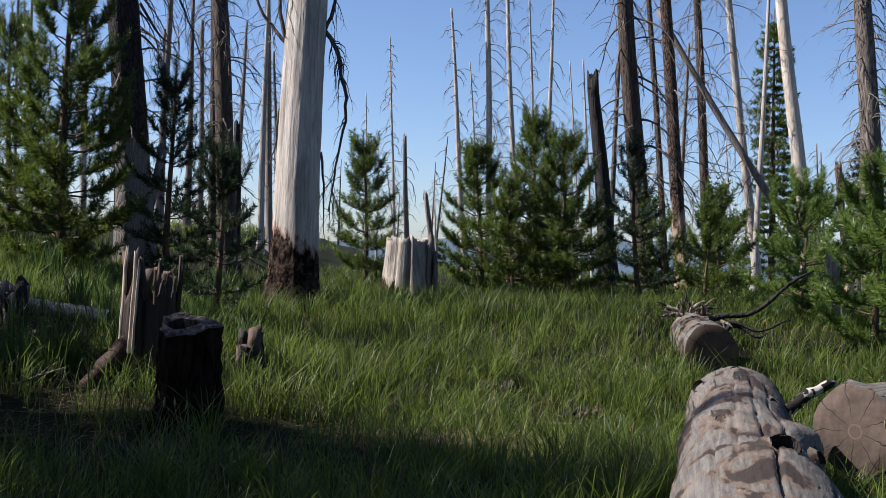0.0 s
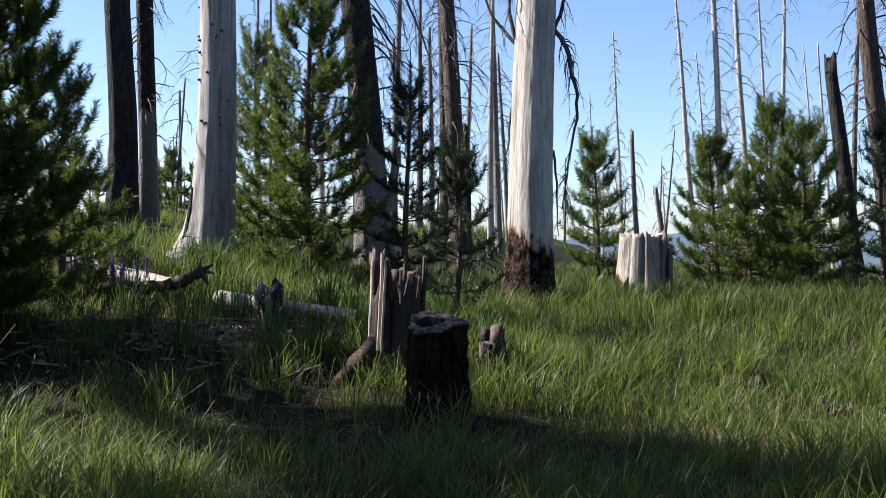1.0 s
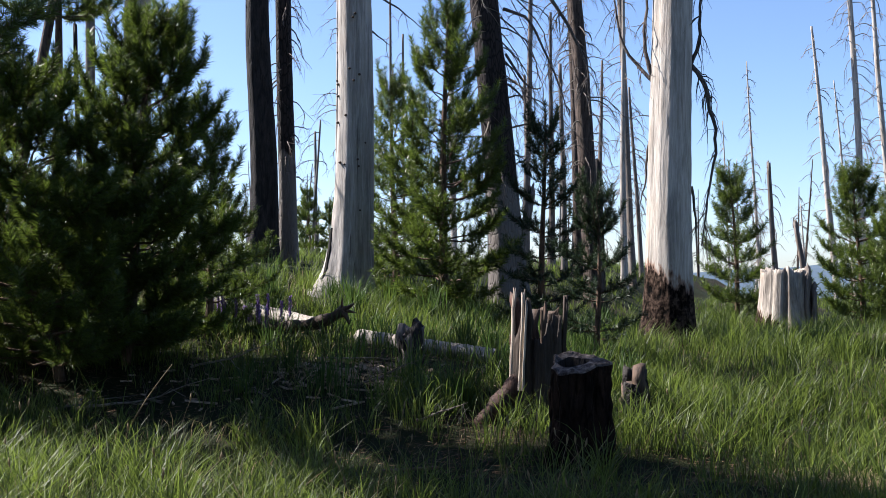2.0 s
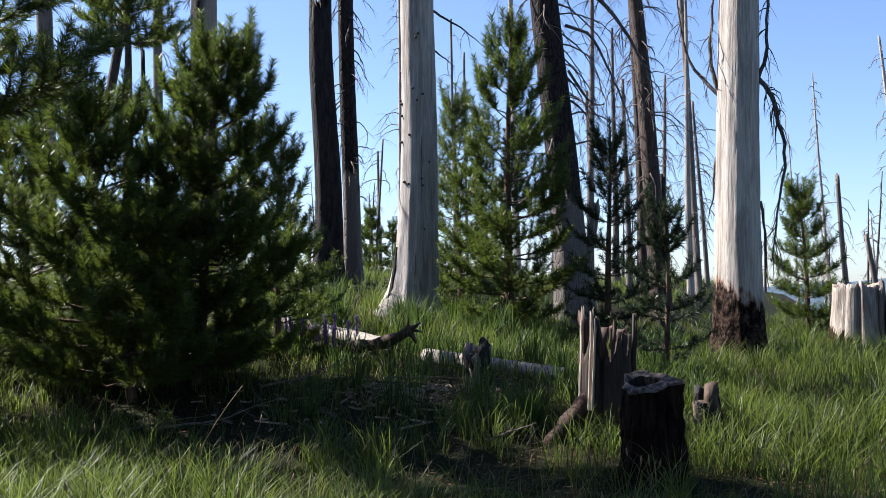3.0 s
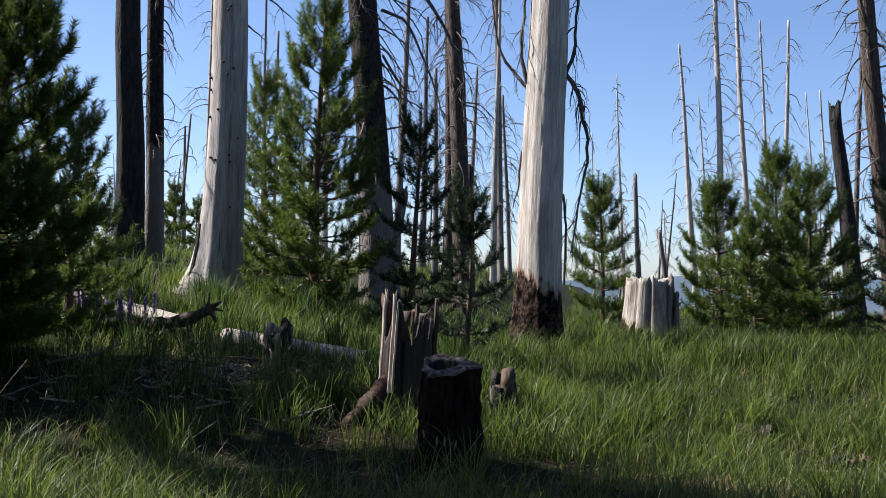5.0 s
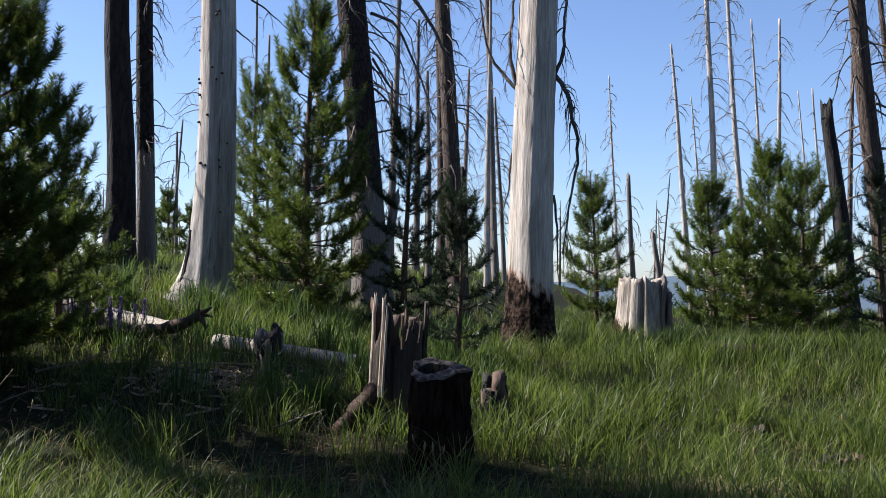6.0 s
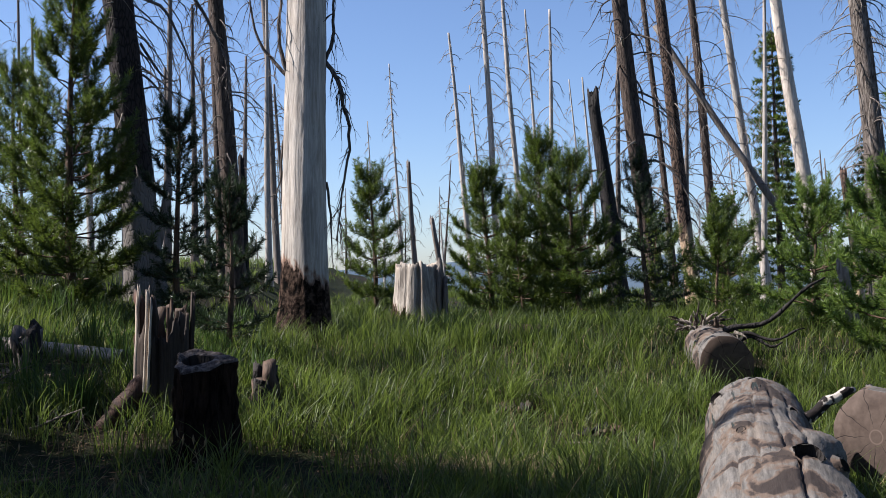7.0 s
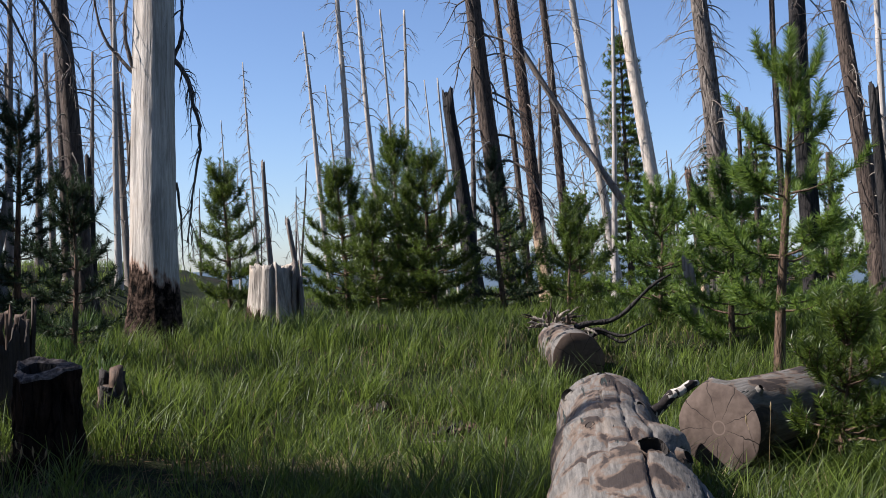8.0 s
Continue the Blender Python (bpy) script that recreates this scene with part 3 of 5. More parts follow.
def pine(x, y, zb, h, spread, lean, dense=1.0, sparse=False, airy=False, bright=False, clear=0.07, coarse=False, seat=0.045):
    """A young pine: stem, whorls of limbs that bend upwards, and shoots set all round with needles like bottle brushes."""
    top = zb + h
    gz = g1(x, y)
    x, y = x + lean[0] * (gz - zb), y + lean[1] * (gz - zb)
    h = top - gz
    far = math.hypot(x, y)
    tone = "bright green" if bright else "dark blue-green" if sparse else "dark green"
    shape = "sparse layered" if sparse or airy else "bushy"
    root = thing("young_pine", x, y, gz, f"{shape} {tone} young pine growing among grass", "pine tree", "young pines")
    s = np.linspace(0, 1, 14)
    line = np.stack([lean[0] * s * h + 0.02 * np.sin(5 * s + x), lean[1] * s * h + 0.02 * np.cos(4 * s), -0.08 + (h + 0.05) * s], -1)
    r0 = 0.012 + 0.014 * h
    part("trunk", tube(line, r0 * (1 - 0.85 * s), 9), "young_bark", root)
    size = min(1.0, 0.45 + h / 4.5)
    nl = 0.078 * min(1.0, 0.62 + 0.16 * h) * (1.12 if airy else 0.85 if sparse else 1.0)
    gap = 0.225 if sparse else 0.40 if airy else 0.40 if coarse else 0.235
    whorls = max(4, int(h * (1 - clear) / gap))
    pitch_of = seat if coarse else 0.011 if far < 9.5 else 0.014 if far < 13.5 else 0.020
    limbs, pts, axes = [], [], []

    def brush(path, t0=0.0):
        """Needle seats along a path, from the share t0 of it on."""
        seg = np.linalg.norm(np.diff(path, axis=0), axis=1)
        run = np.concatenate([[0], np.cumsum(seg)])
        m = max(3, int(run[-1] * (1 - t0) / pitch_of))
        w = run[-1] * (t0 + (1 - t0) * np.linspace(0, 1, m))
        i = np.clip(np.searchsorted(run, w, "right") - 1, 0, len(seg) - 1)
        f = ((w - run[i]) / (seg[i] + 1e-9))[:, None]
        pts.append(path[i] + (path[i + 1] - path[i]) * f)
        axes.append((path[i + 1] - path[i]) / (seg[i][:, None] + 1e-9))

    def arc(p0, a, e0, e1, length, k=4):
        """A path from p0 at bearing a whose rise goes from e0 to e1 (radians)."""
        e = np.linspace(e0, e1, k)[:, None]
        d = np.concatenate([np.cos(e) * math.cos(a), np.cos(e) * math.sin(a), np.sin(e)], 1)
        return np.concatenate([[p0], p0 + np.cumsum(d * length / k, axis=0)])

    for w in range(whorls):
        u = clear + ((0.86 if h > 1.6 else 0.92) - clear) * min(1.0, max(0.0, (w + rng.uniform(-0.1, 0.1)) / max(1, whorls - 1))) ** 1.05
        c = np.array([lean[0] * u * h, lean[1] * u * h, u * h])
        below = (u - clear) / (1 - clear)
        reach = 1.12 * spread * (1.0 - below) ** (0.8 if sparse else 0.62) * min(1.0, 0.72 + 1.6 * below) + 0.09
        count = 5 if sparse else 4 if airy else max(4, int(round(6.0 * dense)))
        a0 = rng.uniform(0, 6.28)
        for b in range(count):
            a = a0 + b * 2 * np.pi / count + rng.uniform(-0.28, 0.28)
            ln = reach * rng.uniform(0.68, 1.12)
            e0 = -0.06 + 0.75 * below ** 1.3 + rng.uniform(-0.1, 0.12)
            e1 = e0 + (0.35 if sparse else 0.6) + rng.uniform(-0.1, 0.2)
            path = arc(c + [0, 0, rng.uniform(-0.05, 0.05)], a, e0, min(e1, 1.4), ln, 6)
            path[1:] += rng.normal(0, 0.015 * ln, (6, 3))
            limb = [tube(path, (0.004 + 0.010 * ln) * (1 - 0.8 * np.linspace(0, 1, 7)), 4)]
            limbs.append(limb)
            brush(path, 0.18 if sparse else 0.40 if ln > 0.3 else 0.15)
            tip = arc(path[-1], a + rng.uniform(-0.2, 0.2), min(1.3, e1 + 0.1), min(1.5, e1 + 0.35), (0.07 + 0.09 * size) * rng.uniform(0.8, 1.3), 3)
            brush(tip)
            nodes = int(round(ln / (0.15 if not sparse else 0.20)))
            for k in range(nodes):
                t = 0.30 + 0.62 * (k + 0.5) / nodes
                i = min(5, int(t * 6))
                p0 = path[i] + (path[i + 1] - path[i]) * (t * 6 - i)
                for side in (-1, 1):
                    if rng.uniform() < (0.45 if airy else 0.08):
                        continue
                    e2 = e0 + 0.15 + rng.uniform(-0.15, 0.2)
                    sl = min(0.34, (0.10 + 0.34 * ln * (1.15 - t))) * rng.uniform(0.75, 1.2) * (0.65 + 0.35 * size)
                    sp = arc(p0, a + side * rng.uniform(0.6, 1.0), e2, min(1.4, e2 + (0.4 if sparse else 0.85)), sl, 3)
                    if not coarse and far < 13:
                        limb.append(tube(sp, [0.0045, 0.004, 0.003, 0.002], 3))
                    brush(sp, 0.12)
    # leader with its upright candles
    lead = line[-1]
    brush(np.array([lead - [0, 0, 0.62 * size], lead - [0, 0, 0.3 * size], lead + [0, 0, 0.06 * size]]))
    for k in range(4 if h < 1.2 else 9):
        cand = arc(lead - [0, 0, rng.uniform(0.22, 0.62) * size], rng.uniform(0, 6.28), 0.55, 1.55, rng.uniform(0.22, 0.42) * size, 5)
        limbs.append([tube(cand, [0.006, 0.005, 0.0045, 0.004, 0.003, 0.002], 4)])
        brush(cand, 0.15)
    if airy:
        brush(line[int(14 * clear) + 2:-2])
    if coarse and far < 15:
        tagged(part("limb_wood", joined([p for limb in limbs for p in limb]), "young_bark", root), kind="stuff")
    else:
        for limb in limbs:
            part("limb", joined(limb), "young_bark", root)
    pts, axes = np.concatenate(pts), np.concatenate(axes)
    width = 0.0026 + 0.00046 * far
    if coarse:
        width *= (4.2 if far < 14 else 1.7) * min(10.0, seat / 0.045 * (2.2 if seat > 0.2 else 1.0))
    count = 3 if seat > 0.2 else 8 if coarse else 9 if far < 9.5 else 8
    v = needles_at(pts, axes, count, nl, width)
    f = np.arange(len(v)).reshape(-1, 3)
    tagged(part("crown", (v, f), "needle_bright" if bright else "needle_dark" if sparse else "needle", root, smooth=False), f"{tone} needles in upturned tufts")
    return root


# ---- the two big bare trunks ----
def big_trunk(x, y, h, r0, r1, lean, look_of, label, flare, buttress):
    z = g1(x, y)
    root = thing("dead_tree", x, y, z, label, "dead tree", "burnt standing trees")
    part("trunk", trunk_form(h, r0, r1, lean, flare=flare, n=64, ridges=0.05, seed=x, roots=0.10, buttress=buttress), look_of, root)
    return root


silver = big_trunk(-1.335, 10.38, 11.0, 0.215, 0.10, (-0.012, 0.0), "silver", "big silver-white barkless trunk with a charred foot standing in grass", 0.16, ((3.75, 0.75, 0.22), (5.6, 0.35, 0.18)))
across = np.array([math.cos(0.13), math.sin(0.13), 0.0])


def hung(parent, stations, r, look_of="twig", fine=7):
    """A heavy bare limb along (sideways, toward, up) stations, with twigs."""
    p = np.array([[across[0] * a - across[1] * b, across[1] * a + across[0] * b, c] for a, b, c in stations])
    q = np.linspace(0, len(p) - 1, 3 * len(p))
    i = np.minimum(q.astype(int), len(p) - 2)
    fr = (q - i)[:, None]
    line = p[i] * (1 - fr) + p[i + 1] * fr
    for _ in range(2):
        line[1:-1] = (line[:-2] + 2 * line[1:-1] + line[2:]) / 4
    line[1:-1] += rng.normal(0, 0.006, (len(q) - 2, 3))
    pieces = [tube(line, r * (1 - 0.75 * q / q[-1]), 7)]
    for _ in range(fine):
        j = rng.integers(2, len(line) - 1)
        pieces.append(dead_branch(line[j], rng.normal(0, 0.6, 3) + [0, 0, -0.5], rng.uniform(0.2, 0.5), r * 0.28, 0.3, 3, 4))
    part("branch", joined(pieces), look_of, parent)


hung(silver, [(0.16, 0, 2.62), (0.26, -0.05, 2.50), (0.33, -0.05, 2.25), (0.40, -0.05, 1.92), (0.37, 0, 1.70), (0.30, 0, 1.30), (0.26, 0, 0.95)], 0.024, fine=28)
hung(silver, [(0.16, 0, 2.62), (0.25, 0, 2.85), (0.24, 0, 3.15), (0.27, 0, 3.5), (0.25, 0, 4.2)], 0.020, fine=12)
hung(silver, [(-0.15, 0, 2.45), (-0.23, 0, 2.62), (-0.27, 0, 2.95), (-0.22, 0, 3.3), (-0.26, 0, 3.9)], 0.025)
hung(silver, [(-0.15, 0, 2.45), (-0.40, 0.1, 2.70), (-0.52, 0.1, 3.05), (-0.58, 0.1, 3.7)], 0.020)
hung(silver, [(-0.17, 0, 2.1), (-0.24, 0, 1.8), (-0.25, 0, 1.5), (-0.29, 0, 1.35)], 0.016, fine=3)
hung(silver, [(0.17, 0, 1.5), (0.22, 0.1, 1.1), (0.24, 0.1, 0.7)], 0.014, fine=5)

grey = big_trunk(-5.11, 11.77, 11.5, 0.225, 0.11, (0.012, 0.004), "grey_silver", "big weathered grey barkless trunk with a flared root", 0.22, ((3.5, 0.55, 0.55), (3.6, 0.75, 0.16), (5.2, 0.4, 0.15)))
across = np.array([math.cos(0.41), math.sin(0.41), 0.0])
hung(grey, [(0.17, 0, 3.55), (0.4, 0, 3.42), (0.6, 0, 3.28), (0.78, 0, 3.12)], 0.016, fine=2)
hung(grey, [(0.17, 0, 3.1), (0.3, 0, 3.0), (0.45, 0, 2.88)], 0.013, fine=1)
s = np.linspace(0, 1, 9)
for k in range(26):
    a, hz = -2.9 + 2.6 * rng.uniform(0, 1), rng.uniform(0.9, 4.6)
    c = np.array([math.cos(a) * 0.195 + 0.012 * hz, math.sin(a) * 0.195, hz])
    o = np.array([math.cos(a), math.sin(a), -0.2])
    part("knot", tube([c - o * 0.03, c + o * 0.012, c + o * 0.02], [0.017, 0.013, 0.006], 8), "brown_dark", grey, "small dark branch scar")
out = 0.225 + 0.02 * s + 0.16 * s ** 3
part("charred_hollow", tube(np.stack([out * math.cos(3.85), out * math.sin(3.85), 0.80 - 0.78 * s], -1), 0.010 + 0.034 * np.sin(0.2 + 2.7 * s), 9), "char", grey, "blackened hollow beside the root")

# ---- standing dead trees ----
for deg, dist, tall, look_of in ((-14.2, 20.5, 7.0, "grey"), (-12.9, 23.0, 5.2, "shag"), (-11.7, 21.8, 8.5, "grey"), (-10.4, 24.5, 4.6, "grey"), (-9.2, 22.4, 6.4, "pale"),
                                  (5.2, 25.0, 6.5, "pale"), (8.4, 27.0, 9.0, "shag"), (11.8, 26.0, 5.5, "grey"), (15.5, 25.5, 8.0, "pale"), (20.3, 27.5, 9.0, "shag"), (25.0, 26.0, 6.0, "pale")):
    px, py = dist * math.sin(radians(deg)), dist * math.cos(radians(deg))
    dead_tree("dead_tree", px, py, tall, 0.075, 0.025, g1(px, py), (0.01 * math.sin(7 * deg), 0.0), look_of, twigs=24, reach=0.7)
dead_tree("dead_tree", -8.25, 12.39, 11.00, 0.196, 0.101, 1.09, (-0.023, -0.015), "split", twigs=10)
dead_tree("dead_tree", -12.43, 14.28, 12.00, 0.153, 0.071, 1.19, (-0.024, -0.020), "grey", twigs=8)
dead_tree("dead_tree", -10.76, 13.06, 9.00, 0.085, 0.036, 2.35, (0.134, 0.102), "bark", twigs=4)
dead_tree("dead_tree", -9.90, 13.70, 12.00, 0.077, 0.037, 1.06, (-0.017, -0.012), "grey", twigs=14)
dead_tree("broken_snag", -11.84, 16.00, 2.12, 0.050, 0.035, 3.26, (-0.035, -0.025), "char", broken=True, twigs=4)
dead_tree("broken_snag", -7.68, 14.55, 3.64, 0.208, 0.167, 1.63, (-0.022, -0.011), "char", broken=True, twigs=0)
dead_tree("dead_tree", -7.50, 15.09, 13.00, 0.136, 0.067, 1.68, (-0.024, -0.011), "char_grey", twigs=56, reach=0.7)
dead_tree("dead_tree", -8.81, 19.98, 12.00, 0.050, 0.029, 1.92, (-0.006, -0.002), "pale", twigs=40)
dead_tree("dead_tree", -10.90, 23.43, 2.82, 0.039, 0.020, 1.97, (0.045, 0.020), "grey", twigs=6)
dead_tree("broken_snag", -11.24, 24.38, 2.65, 0.047, 0.027, 1.99, (-0.023, -0.010), "grey", twigs=3)
black_tree = dead_tree("dead_tree", -3.93, 14.26, 13.00, 0.226, 0.097, 1.15, (-0.079, -0.021), "char_grey", twigs=80, reach=1.7)
across = np.array([math.cos(0.26), math.sin(0.26), 0.0])
hung(black_tree, [(-0.15, 0, 4.45), (0.30, -0.1, 4.30), (0.66, -0.1, 3.86), (0.88, -0.1, 3.45), (1.05, -0.1, 3.05), (1.06, -0.1, 2.55)], 0.035, fine=16)
hung(black_tree, [(-0.08, 0, 3.9), (0.25, -0.2, 3.75), (0.45, -0.2, 3.3), (0.62, -0.2, 2.95), (0.78, -0.2, 2.45)], 0.024, fine=14)
hung(black_tree, [(-0.05, 0, 3.3), (0.18, 0.1, 2.95), (0.40, 0.1, 2.80), (0.52, 0.1, 3.05)], 0.020, fine=10)
hung(black_tree, [(-0.02, 0, 2.9), (0.2, -0.1, 2.7), (0.38, -0.1, 2.3), (0.42, -0.1, 1.8)], 0.016, fine=10)
dead_tree("dead_tree", -3.33, 17.45, 13.00, 0.154, 0.044, 1.15, (-0.075, -0.014), "bark", twigs=80, reach=0.9)
dead_tree("dead_tree", -3.86, 18.88, 10.00, 0.083, 0.031, 1.13, (-0.035, -0.007), "bark", twigs=20)
dead_tree("broken_snag", -4.62, 21.28, 4.27, 0.066, 0.033, 1.10, (-0.024, -0.005), "grey", twigs=14)
dead_tree("broken_snag", -5.53, 22.10, 4.25, 0.052, 0.029, 1.08, (-0.024, -0.006), "grey", twigs=10)
dead_tree("dead_tree", -3.61, 23.49, 13.00, 0.078, 0.030, 1.11, (-0.050, -0.007), "grey", twigs=22)
dead_tree("dead_tree", -3.87, 26.48, 4.37, 0.061, 0.027, 1.35, (-0.068, -0.010), "grey", twigs=34)
dead_tree("broken_snag", -3.77, 20.42, 2.17, 0.074, 0.053, 1.12, (-0.026, -0.004), "char", broken=True, twigs=4)
dead_tree("broken_snag", -3.79, 14.29, 0.71, 0.075, 0.056, 1.60, (0.247, 0.059), "grey", broken=True, twigs=0)
dead_tree("dead_tree", -7.25, 22.67, 12.00, 0.072, 0.037, 1.05, (-0.026, -0.008), "pale", twigs=18)
dead_tree("dead_tree", -9.22, 24.12, 6.06, 0.039, 0.026, 1.53, (-0.017, -0.006), "grey", twigs=8)
dead_tree("dead_tree", -8.63, 23.27, 5.06, 0.038, 0.025, 1.53, (-0.013, -0.005), "grey", twigs=8)
dead_tree("dead_tree", -1.50, 33.97, 6.04, 0.060, 0.017, 1.55, (-0.059, -0.003), "pale", twigs=46, reach=0.5)
dead_tree("dead_tree", 0.58, 32.99, 6.69, 0.108, 0.033, 1.62, (-0.094, 0.001), "pale", twigs=40, reach=0.6)
dead_tree("dead_tree", 1.37, 32.97, 8.50, 0.108, 0.064, 1.66, (-0.054, 0.002), "pale", twigs=60, reach=0.9)
dead_tree("dead_tree", 2.16, 33.93, 8.50, 0.102, 0.053, 1.70, (-0.073, 0.004), "pale", twigs=50, reach=1.0)
dead_tree("dead_tree", 2.93, 35.88, 7.92, 0.072, 0.027, 1.75, (-0.067, 0.005), "pale", twigs=30, reach=0.6)
dead_tree("dead_tree", 1.22, 37.98, 5.89, 0.057, 0.019, 1.70, (-0.097, 0.002), "pale", twigs=30, reach=0.5)
dead_tree("dead_tree", -2.72, 39.91, 4.70, 0.050, 0.015, 1.96, (-0.050, -0.004), "pale", twigs=16, reach=0.4)
dead_tree("broken_snag", -0.75, 23.99, 2.20, 0.066, 0.042, 1.35, (-0.075, -0.003), "grey", broken=True, twigs=10)
dead_tree("broken_snag", -0.20, 20.00, 1.00, 0.060, 0.040, 1.15, (-0.153, -0.002), "grey", broken=True, twigs=2)
dead_tree("dead_tree", -0.17, 30.00, 2.03, 0.030, 0.015, 1.11, (-0.072, -0.001), "pale", twigs=12, reach=0.4)
dead_tree("broken_snag", -1.18, 27.98, 2.09, 0.028, 0.014, 1.21, (-0.156, -0.007), "pale", twigs=20, reach=0.5)
dead_tree("dead_tree", 3.71, 20.67, 14.00, 0.190, 0.077, 0.90, (-0.110, 0.018), "bark", twigs=44, reach=1.5)
dead_tree("broken_snag", 2.94, 19.78, 3.39, 0.171, 0.100, 0.89, (-0.128, 0.018), "char", broken=True, twigs=3)
dead_tree("dead_tree", 4.56, 21.52, 14.00, 0.138, 0.056, 1.34, (-0.104, 0.021), "scar", twigs=12)
dead_tree("dead_tree", 5.93, 25.32, 14.00, 0.117, 0.038, 1.77, (-0.083, 0.019), "bark", twigs=90, reach=1.0)
dead_tree("dead_tree", 5.37, 27.48, 14.00, 0.084, 0.039, 1.77, (-0.098, 0.018), "bark", twigs=80, reach=1.0)
dead_tree("dead_tree", 7.54, 26.96, 16.00, 0.119, 0.039, 0.90, (-0.141, 0.037), "pale", twigs=44, reach=1.1)
dead_tree("dead_tree", 7.99, 24.74, 15.00, 0.176, 0.058, 1.60, (-0.132, 0.040), "silver_plain", twigs=0)
dead_tree("dead_tree", 7.19, 18.66, 11.00, 0.201, 0.068, 1.09, (-0.078, 0.029), "shag", twigs=120, reach=0.9)
dead_tree("broken_snag", 6.06, 16.95, 1.34, 0.068, 0.050, 1.34, (-0.111, 0.039), "scar", broken=True, twigs=0)
dead_tree("dead_tree", 3.59, 29.78, 4.66, 0.045, 0.015, 1.71, (-0.095, 0.011), "pale", twigs=10, reach=0.4)
dead_tree("dead_tree", 4.01, 30.74, 4.85, 0.047, 0.023, 1.74, (-0.082, 0.010), "pale", twigs=10, reach=0.4)
dead_tree("dead_tree", 11.39, 34.15, 2.83, 0.045, 0.018, 2.09, (-0.065, 0.022), "grey", twigs=16, reach=0.4)
dead_tree("dead_tree", 12.13, 36.01, 2.71, 0.048, 0.019, 2.14, (-0.062, 0.021), "grey", twigs=14, reach=0.4)
dead_tree("dead_tree", 9.41, 36.82, 3.14, 0.048, 0.019, 2.03, (-0.095, 0.024), "pale", twigs=16, reach=0.5)
dead_tree("dead_tree", 8.90, 19.05, 13.00, 0.190, 0.077, 0.89, (-0.038, 0.017), "char", twigs=10, reach=1.2)
dead_tree("dead_tree", 8.98, 16.78, 12.00, 0.162, 0.048, 0.56, (-0.101, 0.052), "bark", twigs=70, reach=1.1)
dead_tree("broken_snag", 7.60, 14.11, 1.90, 0.104, 0.064, 1.60, (-0.054, 0.029), "char", broken=True, twigs=0)
dead_tree("dead_tree", 11.25, 25.67, 13.00, 0.091, 0.038, 1.52, (-0.023, 0.010), "bark", twigs=16)
dead_tree("broken_snag", 10.04, 25.09, 3.44, 0.068, 0.047, 1.53, (-0.021, 0.008), "bark", twigs=3)
dead_tree("broken_snag", 10.74, 25.89, 3.54, 0.070, 0.042, 1.53, (-0.062, 0.025), "bark", twigs=5)
dead_tree("broken_snag", 10.55, 21.59, 2.51, 0.096, 0.054, 1.01, (-0.037, 0.018), "bark", twigs=14)
dead_tree("dead_tree", 12.89, 23.76, 13.00, 0.088, 0.038, 1.84, (-0.028, 0.015), "pale", twigs=60, reach=0.8)
dead_tree("broken_snag", 4.03, 11.33, 0.50, 0.066, 0.054, 0.77, (-0.218, 0.076), "grey", broken=True, twigs=0)


def leaning_pole():
    a, b = np.array([6.9, 21.4, 1.5]), np.array([4.03, 22.13, 6.1])
    s = np.linspace(0, 1, 16)[:, None]
    line = (a + (b - a) * s) + np.array([0, 0, -0.12]) * np.sin(np.pi * s)
    z = g1(a[0], a[1])
    first = line[0] + (line[0] - line[1]) * ((line[0][2] - z + 0.1) / (line[1][2] - line[0][2]))
    line = np.concatenate([[first], line])
    root = thing("leaning_dead_tree", *first, "thin grey fallen trunk leaning against a standing one", "dead tree")
    part("trunk", tube(line - first, np.linspace(0.085, 0.055, 17), 10), "grey", root)
    for k in range(16):
        i = rng.integers(5, 16)
        part("branch", dead_branch(line[i] - first, rng.normal(0, 0.6, 3) + [0, 0, -0.5], rng.uniform(0.3, 0.9), 0.014, 0.25, 4, 4), "twig", root)


leaning_pole()
for k in range(64):  # slender snags of the burnt wood beyond
    r, a = rng.uniform(36, 66), radians(rng.uniform(-46, 36))
    dead_tree("dead_tree", r * math.sin(a), r * math.cos(a), r * math.tan(radians(rng.uniform(1.5, 6.5))) + 0.4, 0.0013 * r, 0.014, 1.2, (rng.normal(-0.03, 0.05), 0.0), ("pale", "grey", "bark")[k % 3], twigs=9, reach=0.7)


